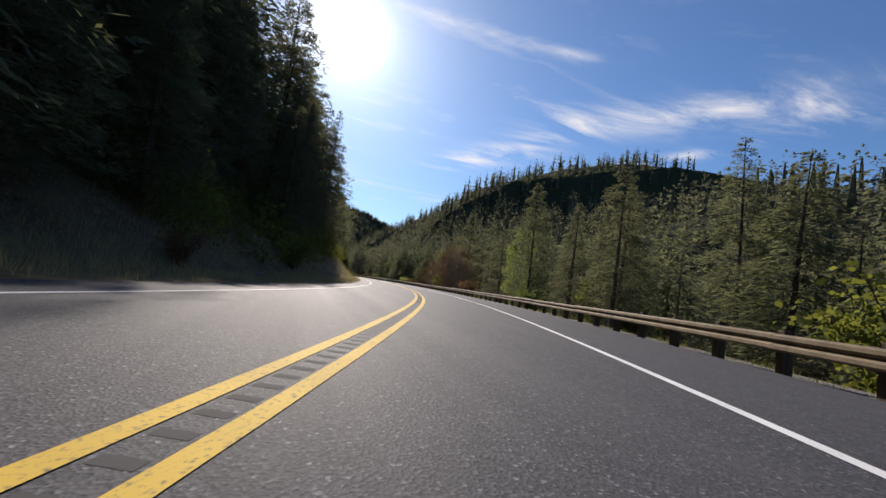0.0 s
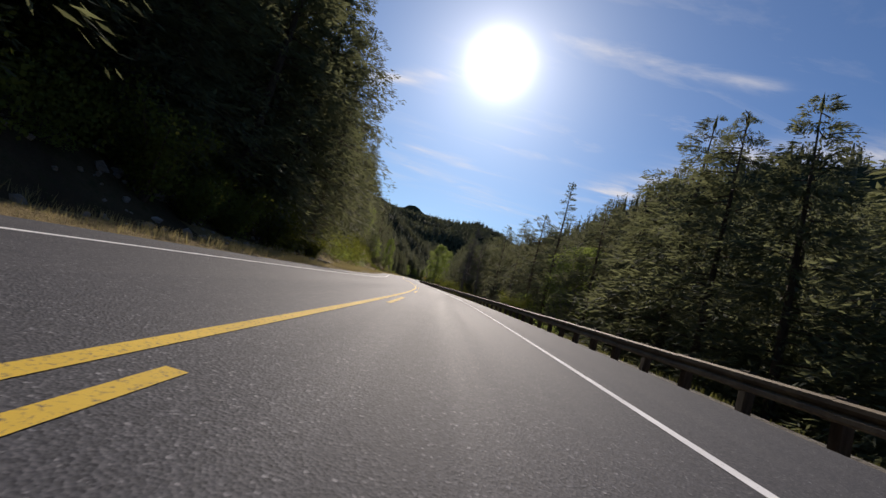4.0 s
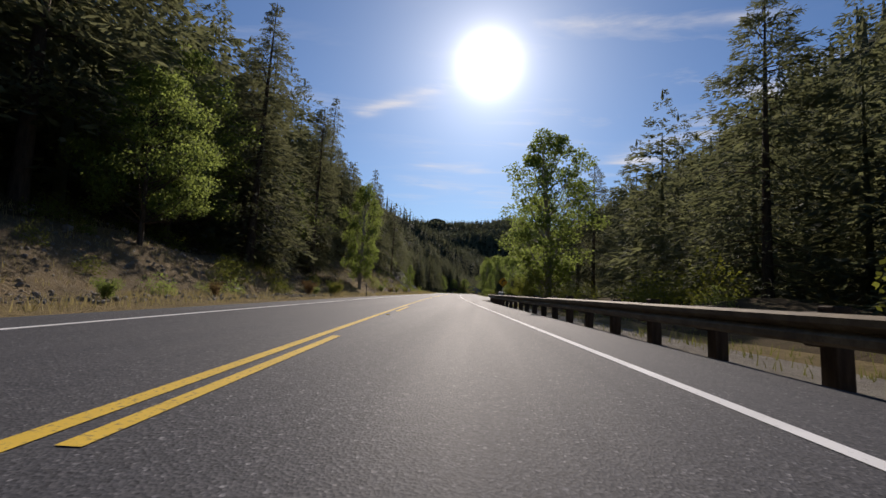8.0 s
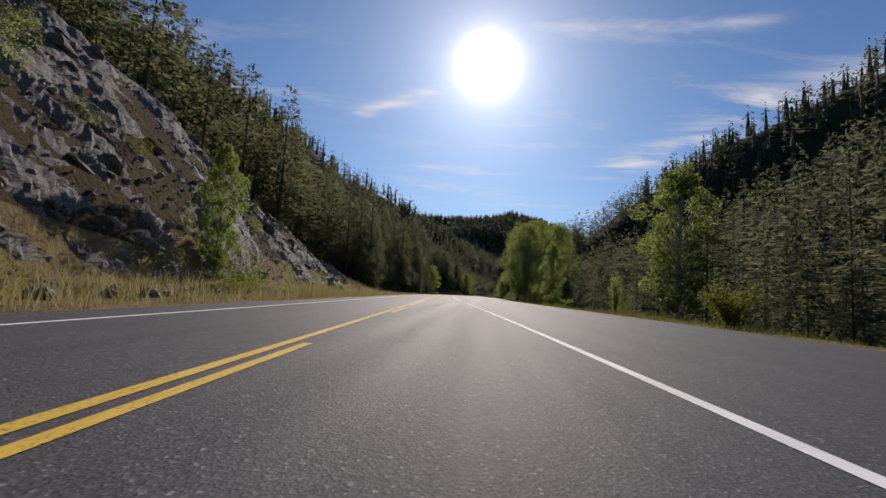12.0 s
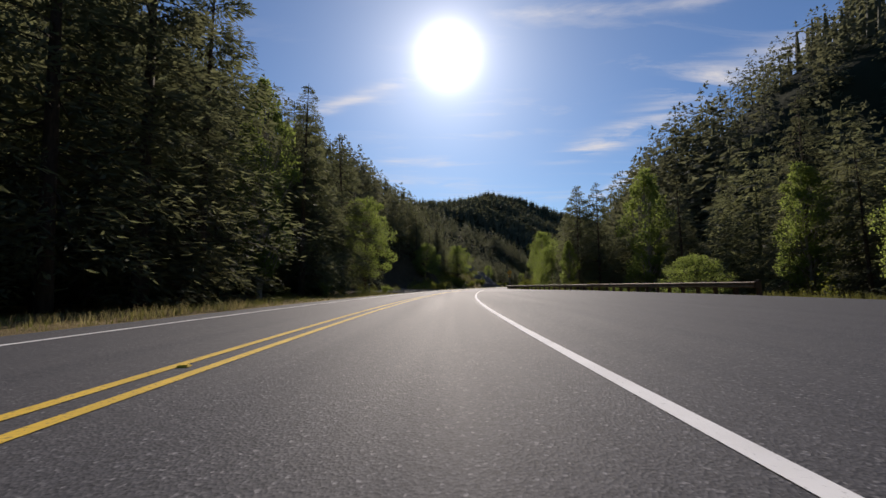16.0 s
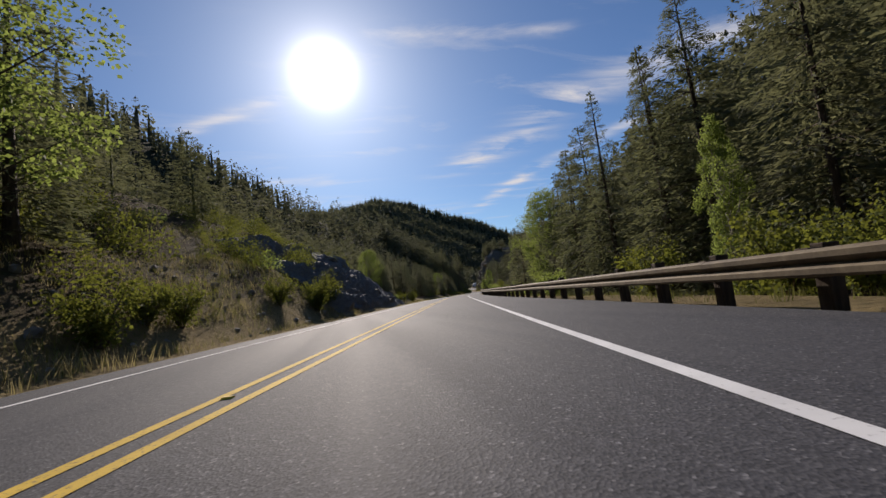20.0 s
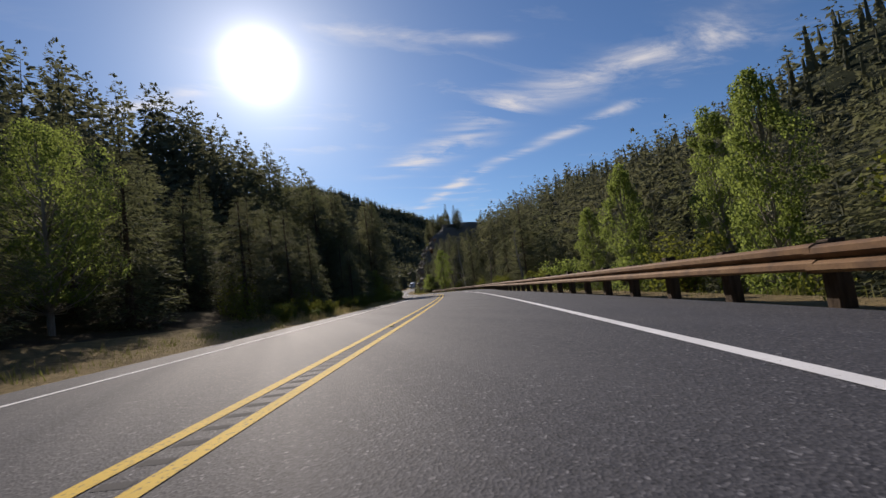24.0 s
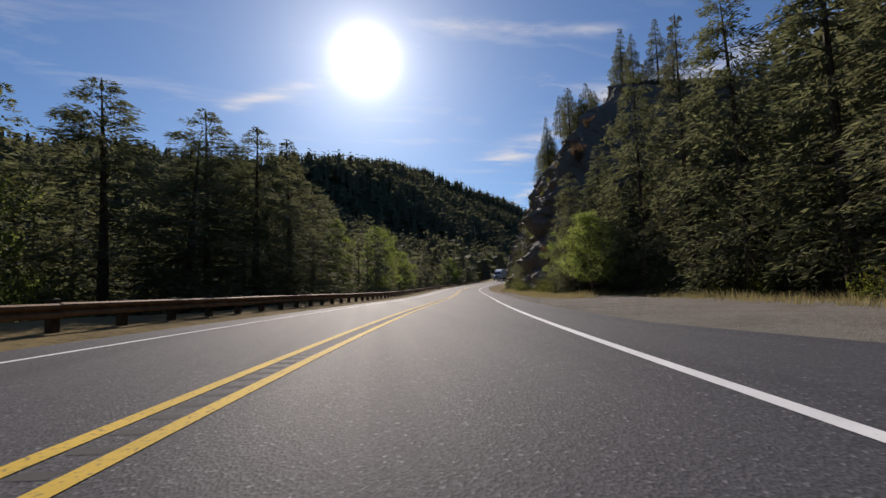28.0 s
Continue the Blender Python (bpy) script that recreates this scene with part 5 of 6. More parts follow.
def unit_bush(seed, height, width, leaves, leaf):
    """Leaf sprays of a bush for the joined undergrowth."""
    rs = np.random.RandomState(seed)
    az, r = rs.uniform(0, 6.283, leaves), width * .55 * rs.uniform(0, 1, leaves) ** .6
    p = np.stack([np.cos(az) * r, np.sin(az) * r, height * (1 - (r / width) ** 2 * 1.6) * rs.uniform(.05, 1.05, leaves) * (1 + .25 * np.sin(3 * az + seed))], 1)
    ax = rs.normal(0, 1, (leaves, 3))
    ax /= np.linalg.norm(ax, axis=1)[:, None]
    n2 = np.cross(ax, rs.normal(0, 1, (leaves, 3)))
    sz = leaf * rs.uniform(.6, 1.3, leaves)
    n2 *= (sz * .4 / np.linalg.norm(n2, axis=1))[:, None]
    v = np.stack([p, p + ax * sz[:, None] * .5 + n2, p + ax * sz[:, None], p + ax * sz[:, None] * .5 - n2], 1).reshape(-1, 3)
    return v, np.arange(len(v)).reshape(-1, 4)


BRUSH = [unit_bush(91, 1.6, 2.0, 640, .11), unit_bush(92, 1.2, 1.7, 540, .10), unit_bush(93, 2.2, 1.9, 690, .115), unit_bush(94, 1.3, 1.5, 440, .10), unit_bush(95, 2.6, 1.3, 540, .10)]
forest("undergrowth", BRUSH, undergrowth[0], M_SHRUB, "olive green brush covering the banks")
forest("undergrowth", BRUSH, undergrowth[1], M_LEAF, "light green bushes among the brush")

# ---- grass ----


def grass(name, spans, mat, label):
    """Tufts of blades; spans: side, from, to, nearest, farthest, blades for each metre of road, height."""
    P = []
    rg = np.random.RandomState(len(name) * 7 + len(spans))
    for side, s0, s1, d0, d1, per, h in spans:
        n = int((s1 - s0) * per / 5)
        s = rg.uniform(s0, s1, n)
        d = d0 + (d1 - d0) * rg.uniform(0, 1, n)
        o = EDGE_LEFT - d if side < 0 else np.where((s > 296) & (s < 502) | (s > 838), edge_right(s), rail_offset(s)) + d
        x, y = on_road(s, o)
        z = ground_z(s, o, x, y)
        patch = .55 + .45 * np.sin(s * .41) * np.sin(s * .13 + d)
        for k in range(5):
            a = rg.uniform(0, 6.283, n)
            hh = h * rg.uniform(.45, 1.15, n) * patch
            bx, by = x + rg.normal(0, .12, n), y + rg.normal(0, .12, n)
            w = rg.uniform(.007, .018, n)
            lean = rg.normal(0, .28, (2, n)) * hh
            A = np.stack([bx - w * np.cos(a), by - w * np.sin(a), z - .05], 1)
            B = np.stack([bx + w * np.cos(a), by + w * np.sin(a), z - .05], 1)
            C = np.stack([bx + lean[0], by + lean[1], z + hh], 1)
            P.append(np.stack([A, B, C], 1).reshape(-1, 3))
    V = np.concatenate(P)
    return tagged(new(name, mesh_from(name, V, np.arange(len(V)).reshape(-1, 3), mat)), label, "grass", kind="stuff")


DRY_SPANS = [(-1, -5, 60, .6, 8, 240, .6), (-1, 55, 92, .4, 6, 170, .55), (-1, 88, 100, .4, 2.2, 120, .45), (-1, 100, 160, .5, 2.6, 110, .45), (-1, 160, 225, .8, 11, 190, .5), (-1, 214, 290, .8, 10.5, 260, .42), (-1, 290, 345, .6, 8, 200, .5), (-1, 345, 368, .6, 4.0, 170, .8), (-1, 368, 430, .6, 8.0, 200, 1.1), (-1, 430, 475, .8, 8, 150, .6)]
DRY_SPANS += [(-1, 475, 500, .6, 3, 80, .5), (-1, 590, 640, .4, 11, 330, .5), (-1, 640, 700, .4, 3, 60, .35), (-1, 740, 842, .6, 4.5, 150, .6), (1, 843, 876, 7, 12, 170, .5), (1, 876, 930, 4.5, 9, 120, .6), (1, 868, 915, 1.6, 5, 150, .55)]
grass("dry_grass", DRY_SPANS, M_GRASS, "tall dry straw-coloured grass on the verge")
grass("green_grass", [(-1, 475, 533, .5, 5, 130, .4), (-1, 533, 568, .4, 9, 22, .3), (-1, 568, 590, .5, 5, 130, .4), (-1, 590, 640, 1, 11, 330, .55), (-1, 640, 690, 1, 10, 130, .5), (1, 292, 352, .6, 5, 150, .55), (1, 352, 376, .4, 5, 110, .2), (1, 376, 505, .6, 5, 150, .55), (1, 505, 740, .8, 4, 70, .26), (1, 0, 290, .6, 4, 70, .26), (-1, 690, 760, .6, 3, 70, .35), (1, 740, 840, .8, 4, 70, .26), (-1, 368, 420, 1, 8, 90, .7), (-1, 160, 215, 3, 9, 70, .5)],
      M_GREENGRASS, "yellow-green grass along the edge of the asphalt")

# ---- dead trees ----


def snag_thing(seed, height, limbs, mat, label, droop=.1, reach=.16, name="dead_tree"):
    """A bare dead tree: a trunk and limbs that fork into twigs."""
    rs = np.random.RandomState(seed)
    base = tagged(new(name), label, "tree", "bare dead trees")
    tv, tf, bv, bf = [], [], [], []
    lx, ly = rs.uniform(-.04, .04, 2) * height
    r = height * .010 + .05
    thick = 1.5 if droop > .35 else 1.0
    pts = [(lx * u * u + .028 * height * math.sin(u * 6 + seed), ly * u, height * u - (.5 if u == 0 else 0)) for u in (0, .2, .4, .6, .8, 1)]
    tube(tv, tf, pts, [r * 1.3, r, r * .8, r * .6, r * .35, .02], 7)
    for k in range(limbs):
        u = rs.uniform(.22, .97)
        i = min(int(u * 5), 4)
        f = u * 5 - i
        p0 = np.array(pts[i]) * (1 - f) + np.array(pts[i + 1]) * f
        az = rs.uniform(0, 6.283)
        L = height * reach * (1.15 - u) * rs.uniform(.5, 1.3) + .3
        d = np.array([math.cos(az), math.sin(az), rs.uniform(-.15, .5)])
        p1 = p0 + d * L * .55
        p2 = p1 + (d + np.array([rs.uniform(-.4, .4), rs.uniform(-.4, .4), -droop])) * L * .45
        bv, bf = [], []
        tube(bv, bf, [p0, p1, p2], [(.035 * (1.3 - u) + .012) * thick, .022 * thick, .006 * thick], 4)
        for t in range(3):
            q0 = p0 + (p2 - p0) * rs.uniform(.3, .9)
            tube(bv, bf, [q0, q0 + rs.normal(0, 1, 3) * L * .22 + np.array([0, 0, -droop * L * .3])], [.012 * thick, .004 * thick], 3)
        part("limb", mesh_from("limb", bv, bf, mat), base)
    part("trunk", mesh_from("trunk", tv, tf, mat, smooth=True), base)
    return base


SNAGS = [(202.8, 10.3, snag_thing(81, 15, 120, M_DEAD, "tall bare dead fir with drooping grey branches", .5)), (207, 13.5, snag_thing(82, 13, 80, M_DEAD, "bare dead fir leaning among the live trees", .4)),
         (828.7, 11.6, snag_thing(83, 14.5, 18, M_DEAD, "dead dark tree trunk with upswept broken limbs", -.5, .30)), (830, 12.8, snag_thing(84, 12.8, 14, M_DEAD, "dead dark tree trunk with broken limbs", -.5, .28)),
         (825.3, 13.3, snag_thing(85, 15.5, 24, M_PALE, "tall crooked bare trunk with pale bark", -.5, .3)), (77, 10.4, snag_thing(86, 9, 60, M_TWIG, "leafless brown brush behind the rail", -.5, .5)),
         (80.5, 11.2, snag_thing(87, 9.5, 60, M_TWIG, "leafless brown brush among the firs", -.5, .5)), (792, 14.5, snag_thing(88, 13, 22, M_PALE, "thin half-dead pine with a pale trunk", .2)), (800, 11.5, snag_thing(89, 10, 12, M_DEAD, "thin bare pole of a dead tree", .2))]
for s, o, ob in SNAGS:
    ob.matrix_basis = place(s, o, None, s)
for s, o, k, f in ((73, 10.6, 6, .85), (84, 10.9, 5, 1.0), (88, 11.8, 6, .95), (92.5, 11.0, 5, .85), (70, 11.5, 5, .8)):
    copy_thing(SNAGS[k][2], place(s, o, None, s * 2, f))

# ---- road details ----


def crack(s0, o0, s1, o1, seed, width=.008):
    """A wandering crack across the asphalt."""
    rs = np.random.RandomState(seed)
    n = 26
    u = np.linspace(0, 1, n)
    s = s0 + (s1 - s0) * u + np.cumsum(rs.normal(0, .035, n))
    o = o0 + (o1 - o0) * u
    w = width * rs.uniform(.3, 1.2, n)
    xa, ya = on_road(s - w, o)
    xb, yb = on_road(s + w, o)
    v = np.stack([np.stack([xa, ya, 0 * u + .004], 1), np.stack([xb, yb, 0 * u + .004], 1)], 1).reshape(-1, 3)
    part("crack", mesh_from("crack", v, grid_faces(n, 2), M_CRACK), road, "dark crack across the asphalt")


for i, (a, b, c, d) in enumerate([(333.6, -4.2, 333.9, 7.5), (334.8, -4.4, 334.6, -1.8), (280.5, -3.2, 281.3, 3.2), (314, .5, 320, .9), (448, 3.8, 449, 12), (250, -3.0, 251, 2.6),
                                  (366, -4, 366.5, 6), (402, -3.5, 402.6, 4), (640, -3.4, 640.4, 3.2), (690, -3, 690.6, 4), (762, -3.2, 762.4, 5), (118, -3.2, 118.5, 4.5), (48, -3, 48.6, 5)]):
    crack(a, b, c, d, 200 + i)

M_OLD = asphalt_material()
M_OLD.name = "pale_old_asphalt"
for nd in M_OLD.node_tree.nodes:
    if nd.type == "VALTORGB" and len(nd.color_ramp.elements) == 4:
        for e in nd.color_ramp.elements:
            e.color = (e.color[0] * 1.9 + .01, e.color[1] * 1.85 + .01, e.color[2] * 1.8 + .01, 1)
part("patch", strip("patch", 531, 566, .42, lambda s: edge_right(s) - .15, .0025, M_OLD), road, "paler coarse asphalt patch in one lane")

for s, a, b in ((186.5, 3.6, 4.4), (278.6, 3.6, 4.3), (579, 3.6, 4.35), (468, 3.6, 4.9), (112.5, -4.3, -3.6), (194, -4.5, -3.6), (286, -4.4, -3.6), (112.8, .34, .8)):
    part("tick_mark", strip("tick_mark", s, s + .12, a, b, .005, M_WHITE, .12), road, "short white survey tick beside the line")

# grooves of the centre rumble strip: flat quads, recess shade in their colour
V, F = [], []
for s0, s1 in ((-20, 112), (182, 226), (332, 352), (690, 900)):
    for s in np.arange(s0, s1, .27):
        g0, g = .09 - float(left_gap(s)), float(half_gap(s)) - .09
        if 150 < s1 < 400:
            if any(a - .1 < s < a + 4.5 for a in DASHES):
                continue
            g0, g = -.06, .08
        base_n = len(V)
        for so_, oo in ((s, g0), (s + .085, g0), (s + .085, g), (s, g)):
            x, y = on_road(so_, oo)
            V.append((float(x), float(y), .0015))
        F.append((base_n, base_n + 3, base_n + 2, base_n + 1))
tagged(part("rumble_strip", mesh_from("rumble_strip", V, F, M_GROOVE_SHADE), road, "milled rumble grooves between the yellow lines, flat quads with painted recess shade"), kind="stuff")

M_MARK = plain_material("yellow_reflector", (0.85, 0.55, 0.03), .45, 0, .2)
bm = bmesh.new()
box_bm(bm, .10, .08, .018, Matrix.Translation((0, 0, .011)))
for v in bm.verts:
    if v.co.z > .012:
        v.co.x *= .85
        v.co.y *= .45
ME_MARK = bpy.data.meshes.new("raised_marker")
bm.to_mesh(ME_MARK)
bm.free()
ME_MARK.materials.append(M_MARK)
for s, o in [(752.2, -.02), (707.4, -.02), (729.8, -.02), (774.6, -.02), (797, -.02), (819.4, -.02), (685, -.02), (662.6, -.02), (251.8, .06), (277.6, .06), (303.4, .06), (226, .06), (187.2, .06), (200.1, .06), (17, .14), (41, .14), (65, .14), (89, .14),
             (460, -.02), (484, -.02), (508, -.02), (532, -.02), (556, -.02), (580, -.02), (604, -.02), (628, -.02)]:
    part("raised_marker", ME_MARK, road, "yellow raised pavement marker", place(s, o, .003))

# ---- roadside delineator posts ----
M_STEEL = plain_material("dark_steel", (0.09, 0.08, 0.07), .6, .6, .5)
M_REFL = plain_material("white_reflector", (0.75, 0.75, 0.73), .3, 0, .15)
M_REDREFL = plain_material("red_reflector", (0.45, 0.05, 0.035), .35, 0, .15)


def delineator(s, o, label, lean=0.0, refl=None, h=1.2):
    base = new("delineator_post")
    base.matrix_basis = place(s, o) @ pose(0, 0, 0, 0, lean, 0)
    bm = bmesh.new()
    box_bm(bm, .05, .012, h + .3, Matrix.Translation((0, .012, h / 2 - .15)))
    box_bm(bm, .012, .03, h + .3, Matrix.Translation((-.03, 0, h / 2 - .15)))
    box_bm(bm, .012, .03, h + .3, Matrix.Translation((.03, 0, h / 2 - .15)))
    part("post", (bm, M_STEEL), base)
    bm = bmesh.new()
    box_bm(bm, .075, .02, .11, Matrix.Translation((0, -.016, h - .08)), .006)
    part("reflector", (bm, refl or M_REFL), base, "small round-cornered reflector")
    return tagged(base, label, "post", "delineator posts")


for s, o, lean in ((194.2, -5.8, 6), (225, -6.0, 0), (279.4, -5.5, 0), (402, -6.3, 0), (440, -6.5, 0), (524.7, -7.6, 0), (549.3, -5.6, -14), (664, -5.8, -6)):
    delineator(s, o, "thin dark metal delineator post at the edge of the road", lean, h=1.1)
for s, o in ((22, 9.2), (60, 9.6), (112, 9.0)):
    delineator(s, o, "thin post with white reflector behind the guardrail", 8, h=1.6)
delineator(842, 8.6, "marker post with red and white reflector at the rail's end", 12, M_REDREFL, 1.3)
delineator(843, 8.9, "marker post with red and white reflector at the rail's end", 0, M_REDREFL, 1.3)
delineator(844, 9.3, "marker post with white reflector at the rail's end", -8, None, 1.3)
guardrail([(841.2, 9.2), (845.4, 9.9)], 1, "short bent rusty guardrail remnant at the gravel turnout", .58)

# ---- yellow warning signs ----
M_SIGN = plain_material("yellow_sign_sheet", (0.82, 0.40, 0.02), .45, 0, .12, 3.0)
M_SIGNBACK = plain_material("galvanised_sheet", (0.42, 0.43, 0.44), .5, .7, .3)
M_SIGNINK = plain_material("black_sign_ink", (0.015, 0.015, 0.015), .5, 0, .1)


def flat_shape(points, depth, m=None):
    """A plate cut to an outline in the x-z plane, facing -y."""
    bm = bmesh.new()
    vs = [bm.verts.new((x, 0, z)) for x, z in points]
    face = bm.faces.new(vs)
    out = bmesh.ops.extrude_face_region(bm, geom=[face])
    bmesh.ops.translate(bm, verts=[g for g in out["geom"] if isinstance(g, bmesh.types.BMVert)], vec=(0, depth, 0))
    bmesh.ops.recalc_face_normals(bm, faces=bm.faces)
    if m is not None:
        bmesh.ops.transform(bm, matrix=m, verts=bm.verts)
    return bm


def diamond(r, c=.06):
    """A square standing on its corner, corners rounded by a cut."""
    return [(c, -r + c), (r - c, -c), (r - c, c), (c, r - c), (-c, r - c), (-r + c, c), (-r + c, -c), (-c, -r + c)]


def warning_sign(s, o, centre, arrow, label, plate=None, turn=0.0, lean=0.0):
    base = new("warning_sign")
    base.matrix_basis = place(s, o, None, turn) @ pose(0, 0, 0, 0, lean, 0)
    c = centre - ground_at(s, o)
    bm = bmesh.new()
    box_bm(bm, .06, .035, c + .9, Matrix.Translation((0, .035, (c + .5) / 2 - .25)))
    part("post", (bm, M_SIGNBACK), base, "galvanised steel post")
    face = part("sign_face", (flat_shape(diamond(.53), .012, Matrix.Translation((0, 0, c))), M_SIGN), base, "yellow diamond sheet")
    rim = flat_shape(diamond(.505), .003, Matrix.Translation((0, -.004, c)))
    part("border", (rim, M_SIGNINK), face, "thin black border line")
    part("field", (flat_shape(diamond(.485), .003, Matrix.Translation((0, -.008, c))), M_SIGN), face)
    part("arrow", (flat_shape(arrow, .003, Matrix.Translation((0, -.013, c))), M_SIGNINK), face, "black arrow")
    if plate:
        pl = part("speed_plate", (flat_shape([(-.23, -.23), (.23, -.23), (.23, .23), (-.23, .23)], .012, Matrix.Translation((0, 0, c - .80))), M_SIGN), base, "small square yellow plate")
        for dz, w in ((.07, .13), (-.10, .09)):
            part("text_bar", (flat_shape([(-w, -.05), (w, -.05), (w, .05), (-w, .05)], .003, Matrix.Translation((0, -.006, c - .80 + dz))), M_SIGNINK), pl)
    return tagged(base, label, "road sign")


TURN_RIGHT = [(-.15, -.26), (-.06, -.26), (-.06, .03), (-.03, .09), (.05, .11), (.05, .02), (.24, .16), (.05, .30), (.05, .21), (-.07, .19), (-.14, .11), (-.15, .03)]
CURVE_LEFT = [(.06, -.28), (.15, -.28), (.15, -.10), (.11, .0), (-.04, .10), (-.08, .14), (.0, .20), (-.19, .27), (-.18, .06), (-.13, .11), (.02, -.03), (.06, -.10)]
warning_sign(286, 7.4, 2.0, TURN_RIGHT, "yellow diamond warning sign with black turn arrow behind the guardrail", turn=.06)
warning_sign(570.2, 7.7, 3.3, CURVE_LEFT, "yellow diamond curve warning sign with a small plate below", plate=True, turn=-.05)

# ---- parked pickup ----
M_BODY = plain_material("cream_car_paint", (0.55, 0.54, 0.50), .35, 0, .25, 3)
M_STRIPE = plain_material("grey_car_trim", (0.20, 0.20, 0.20), .4, .2)
M_GLASS = plain_material("tinted_glass", (0.015, 0.018, 0.02), .08, 0, 0)
M_TYRE = plain_material("tyre_rubber", (0.018, 0.018, 0.018), .85)
M_CHROME = plain_material("dull_chrome", (0.5, 0.5, 0.5), .25, 1.0, .3)
M_LAMP = plain_material("tail_lamp", (0.30, 0.02, 0.015), .25)


def prism(bm, prof, x0, x1):
    """A side profile (y, z) drawn out from x0 to x1."""
    a = [bm.verts.new((x0, y, z)) for y, z in prof]
    b = [bm.verts.new((x1, y, z)) for y, z in prof]
    n = len(prof)
    bm.faces.new(a)
    bm.faces.new(list(reversed(b)))
    for i in range(n):
        j = (i + 1) % n
        bm.faces.new((a[j], a[i], b[i], b[j]))
    bmesh.ops.recalc_face_normals(bm, faces=bm.faces)


def wheel(parent, x, y, r=.36, w=.24):
    bm = bmesh.new()
    bmesh.ops.create_cone(bm, cap_ends=True, segments=20, radius1=r, radius2=r, depth=w, matrix=Matrix.Rotation(math.pi / 2, 4, "Y"))
    bmesh.ops.bevel(bm, geom=[e for e in bm.edges if len(e.link_faces) == 2 and e.calc_face_angle(0) > .8], offset=.04, segments=2, affect="EDGES")
    tyre = part("tyre", (bm, M_TYRE), None)
    wl_ = new("wheel")
    wl_.parent = parent
    wl_.matrix_basis = pose(x, y, r)
    tyre.parent = wl_
    bm = bmesh.new()
    bmesh.ops.create_cone(bm, cap_ends=True, segments=16, radius1=r * .55, radius2=r * .5, depth=w + .02, matrix=Matrix.Rotation(math.pi / 2, 4, "Y"))
    part("rim", (bm, M_STRIPE), wl_, "dull steel rim")


def pickup(s, o, turn):
    base = new("pickup_truck")
    base.matrix_basis = place(s, o, None, turn)
    W = .98
    bm = bmesh.new()
    prism(bm, [(2.55, .45), (2.62, .62), (2.58, 1.02), (1.25, 1.10), (-.10, 1.10), (-.10, .42), (1.1, .42), (1.25, .70), (1.5, .83), (1.8, .83), (2.05, .70), (2.2, .42)], -W, W)
    bmesh.ops.bevel(bm, geom=bm.edges[:], offset=.03, segments=2, affect="EDGES")
    part("body", (bm, M_BODY), base)
    bm = bmesh.new()
    prism(bm, [(1.20, 1.08), (.62, 1.68), (.45, 1.74), (-.55, 1.74), (-.85, 1.60), (-1.0, 1.08)], -.84, .84)
    for v in bm.verts:
        if v.co.z > 1.3:
            v.co.x *= .90
    bmesh.ops.bevel(bm, geom=bm.edges[:], offset=.035, segments=2, affect="EDGES")
    cab = part("cab", (bm, M_BODY), base)
    for x in (-1, 1):
        bm = bmesh.new()
        prism(bm, [(.86, 1.16), (.48, 1.60), (.08, 1.62), (.08, 1.16)], x * .845 - .02, x * .845 + .02)
        for v in bm.verts:
            v.co.x -= x * (v.co.z - 1.12) * .15
        part("side_window", (bm, M_GLASS), cab)
        bm = bmesh.new()
        prism(bm, [(0, 1.16), (0, 1.62), (-.52, 1.62), (-.82, 1.50), (-.9, 1.16)], x * .845 - .02, x * .845 + .02)
        for v in bm.verts:
            v.co.x -= x * (v.co.z - 1.12) * .15
        part("side_window", (bm, M_GLASS), cab)
    bm = bmesh.new()
    box_bm(bm, 1.42, .03, .40, Matrix.Translation((0, -.985, 1.38)) @ Matrix.Rotation(.25, 4, "X"), .01)
    part("rear_window", (bm, M_GLASS), cab)
    bm = bmesh.new()
    box_bm(bm, 1.50, .03, .56, Matrix.Translation((0, .96, 1.38)) @ Matrix.Rotation(-.76, 4, "X"), .01)
    part("windscreen", (bm, M_GLASS), cab)
    # bed with open top
    for x in (-1, 1):
        bm = bmesh.new()
        prism(bm, [(-.12, 1.12), (-2.50, 1.12), (-2.55, .55), (-2.25, .45), (-2.1, .70), (-1.85, .83), (-1.55, .83), (-1.3, .70), (-1.15, .42), (-.12, .42)], x * W - .04, x * W + .04)
        part("bed_side", (bm, M_BODY), base)
        bm = bmesh.new()
        box_bm(bm, .02, 5.0, .10, Matrix.Translation((x * (W + .045), 0, .92)), .006)
        part("trim_stripe", (bm, M_STRIPE), base, "grey stripe along the side")
        bm = bmesh.new()
        box_bm(bm, .16, .03, .30, Matrix.Translation((x * .90, -2.57, .88)), .01)
        part("tail_lamp", (bm, M_LAMP), base, "dark red tail lamp")
        bm = bmesh.new()
        box_bm(bm, .30, .04, .16, Matrix.Translation((x * .72, 2.61, .80)), .01)
        part("headlamp", (bm, M_REFL), base, "square headlamp")
        bm = bmesh.new()
        box_bm(bm, .12, .16, .14, Matrix.Translation((x * 1.06, .78, 1.18)), .02)
        part("wing_mirror", (bm, M_STRIPE), base)
        bm = bmesh.new()
        box_bm(bm, .26, .02, .30, Matrix.Translation((x * .80, -2.30, .30)), .004)
        part("mudflap", (bm, M_TYRE), base, "black rubber mudflap")
    bm = bmesh.new()
    box_bm(bm, 1.86, 2.4, .05, Matrix.Translation((0, -1.3, .72)))
    box_bm(bm, 1.86, .05, .60, Matrix.Translation((0, -.14, .82)))
    part("bed_floor", (bm, M_STRIPE), base)
    bm = bmesh.new()
    box_bm(bm, 1.62, .06, .52, Matrix.Translation((0, -2.52, .86)), .02)
    part("tailgate", (bm, M_BODY), base)
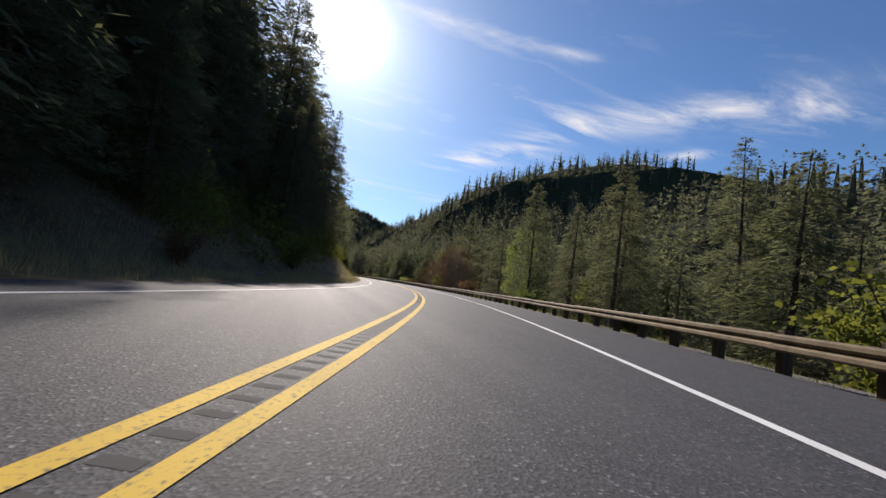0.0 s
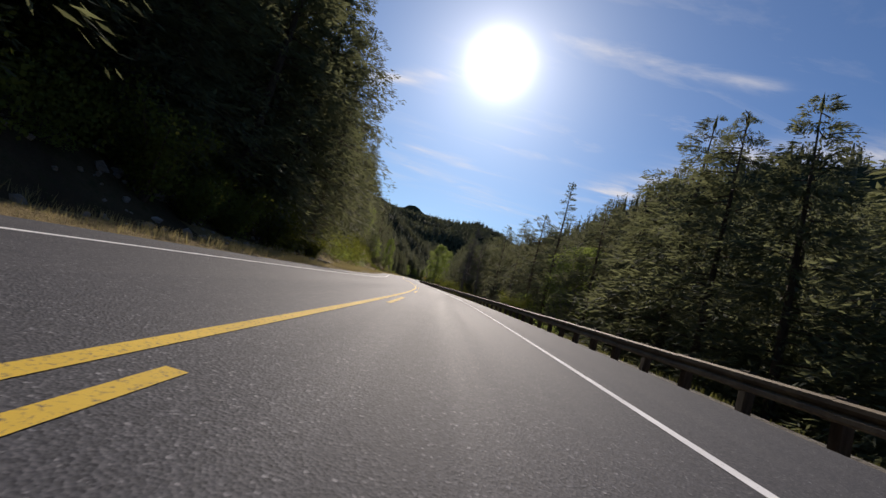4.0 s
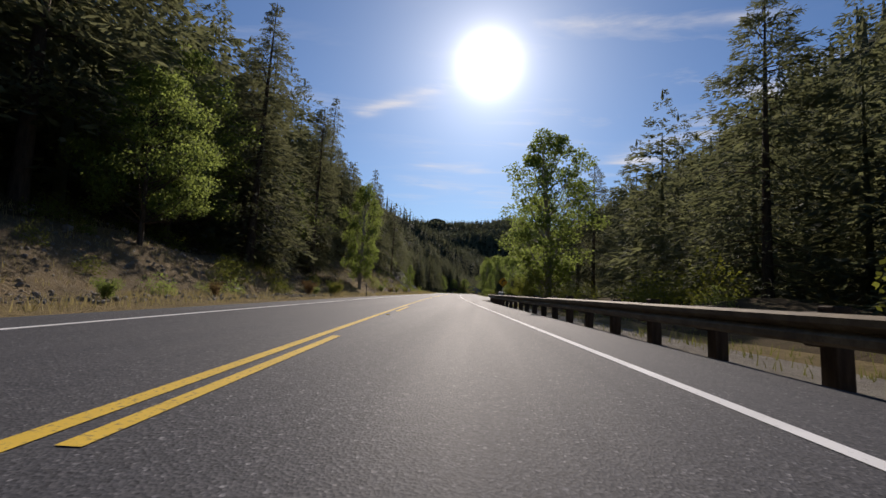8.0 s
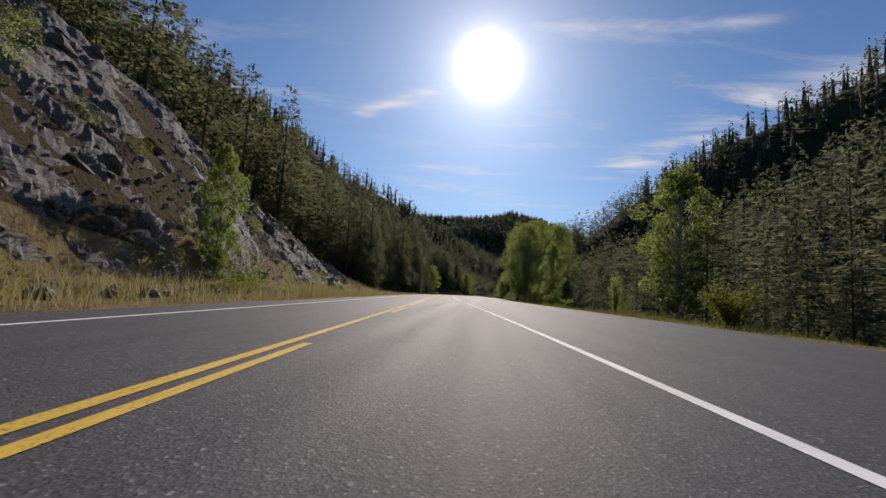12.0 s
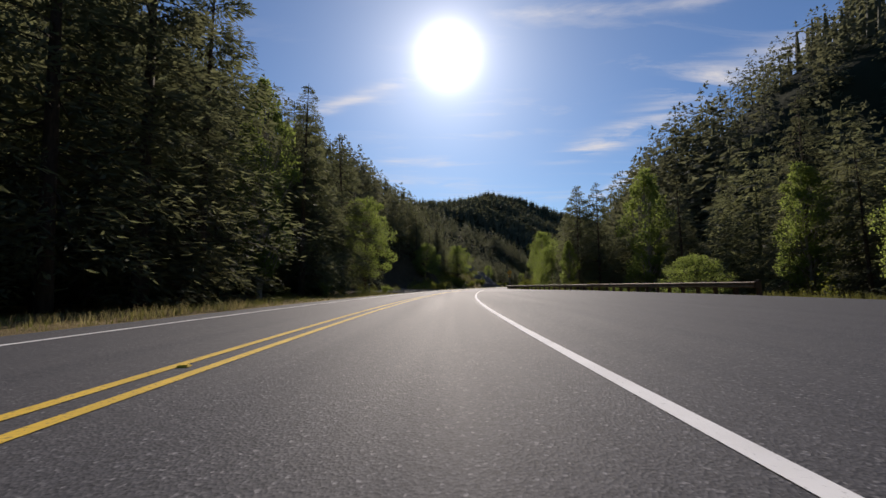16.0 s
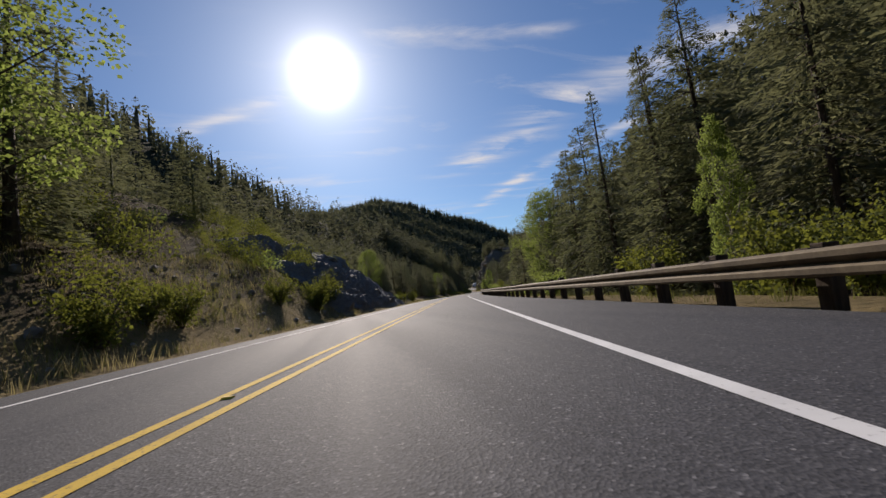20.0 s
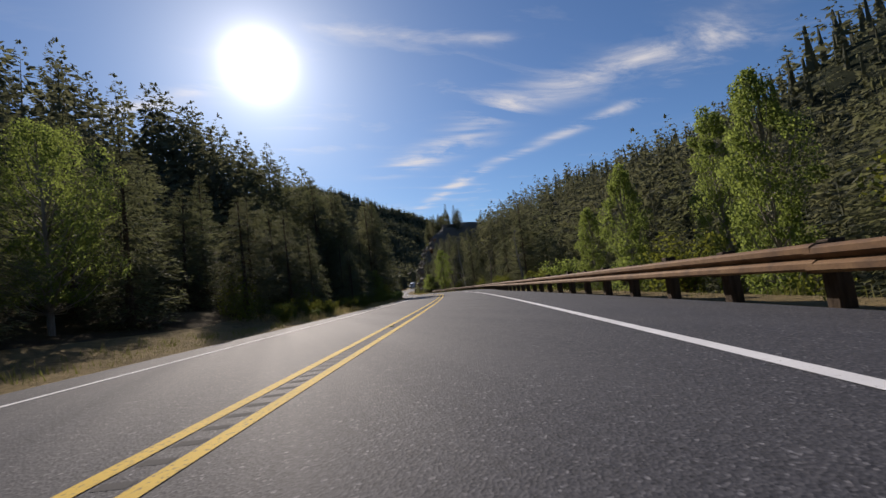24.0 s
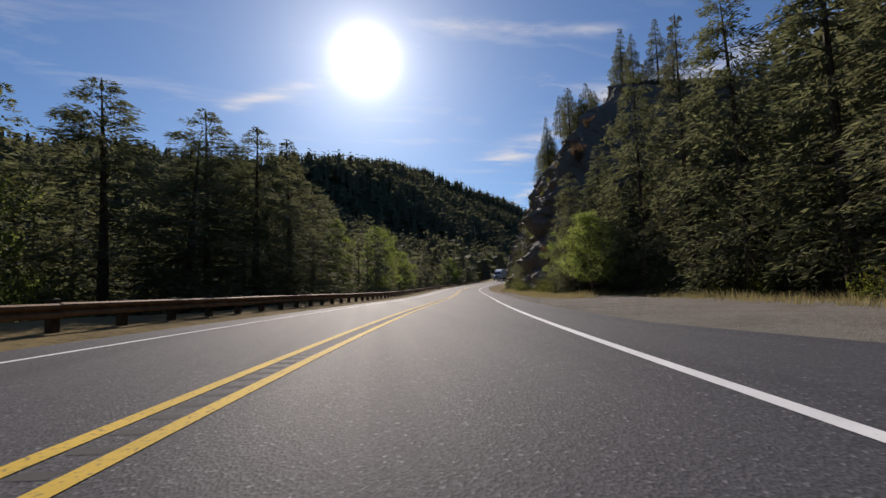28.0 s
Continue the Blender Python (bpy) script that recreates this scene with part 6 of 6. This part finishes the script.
    bm = bmesh.new()
    box_bm(bm, 1.96, .14, .20, Matrix.Translation((0, -2.62, .50)), .03)
    part("rear_bumper", (bm, M_CHROME), base, "dark chrome step bumper")
    bm = bmesh.new()
    box_bm(bm, 1.96, .12, .18, Matrix.Translation((0, 2.68, .50)), .03)
    part("front_bumper", (bm, M_CHROME), base)
    bm = bmesh.new()
    box_bm(bm, .30, .012, .15, Matrix.Translation((0, -2.70, .50)))
    part("number_plate", (bm, M_REFL), base, "blank pale plate")
    bm = bmesh.new()
    box_bm(bm, 1.2, 4.6, .22, Matrix.Translation((0, 0, .42)), .03)
    part("chassis", (bm, M_TYRE), base)
    for x, y in ((-.84, 1.65), (.84, 1.65), (-.84, -1.70), (.84, -1.70)):
        wheel(base, x, y, .40, .26)
    for ob in base.children:
        if not ob.name.startswith("wheel"):
            ob.location.z += .12
    return tagged(base, "old cream-white pickup truck parked on the turnout", "truck")


pickup(364.2, 15.2, radians(-1))

# ---- far lorry in the oncoming lane ----
M_LORRY = plain_material("white_lorry_paint", (0.62, 0.66, 0.68), .4, 0, .2, 2)


def lorry(s, o):
    base = new("semi_truck")
    base.matrix_basis = place(s, o, float(rise(s)), math.pi)
    bm = bmesh.new()
    prism(bm, [(4.2, .9), (4.25, 1.7), (2.9, 1.95), (2.5, 2.9), (1.9, 3.3), (.2, 3.9), (.2, .9)], -1.15, 1.15)
    bmesh.ops.bevel(bm, geom=bm.edges[:], offset=.08, segments=2, affect="EDGES")
    cab = part("cab", (bm, M_LORRY), base)
    bm = bmesh.new()
    box_bm(bm, 2.0, .05, .95, Matrix.Translation((0, 2.78, 2.42)) @ Matrix.Rotation(-.38, 4, "X"), .02)
    part("windscreen", (bm, M_GLASS), cab)
    bm = bmesh.new()
    box_bm(bm, 1.1, .06, .75, Matrix.Translation((0, 4.25, 1.35)), .02)
    part("grille", (bm, M_CHROME), cab)
    bm = bmesh.new()
    box_bm(bm, 2.3, .25, .35, Matrix.Translation((0, 4.35, .65)), .05)
    part("bumper", (bm, M_CHROME), cab)
    for x in (-1, 1):
        bm = bmesh.new()
        box_bm(bm, .3, .06, .22, Matrix.Translation((x * .85, 4.24, 1.15)), .02)
        part("headlamp", (bm, M_REFL), cab)
        bm = bmesh.new()
        box_bm(bm, .2, .12, .6, Matrix.Translation((x * 1.35, 2.4, 2.3)), .03)
        part("wing_mirror", (bm, M_STRIPE), cab)
    bm = bmesh.new()
    box_bm(bm, 2.55, 13.5, 2.8, Matrix.Translation((0, -7.0, 2.65)), .05)
    part("trailer", (bm, M_LORRY), base)
    bm = bmesh.new()
    box_bm(bm, 1.0, 16, .3, Matrix.Translation((0, -4.5, .95)), .03)
    part("chassis", (bm, M_TYRE), base)
    for y in (3.2, -.8, -2.0, -11.5, -12.8):
        for x in (-1.0, 1.0):
            wheel(base, x, y, .5, .3)
    return tagged(base, "white semi truck with box trailer in the far lane", "truck")


lorry(993, -1.8)
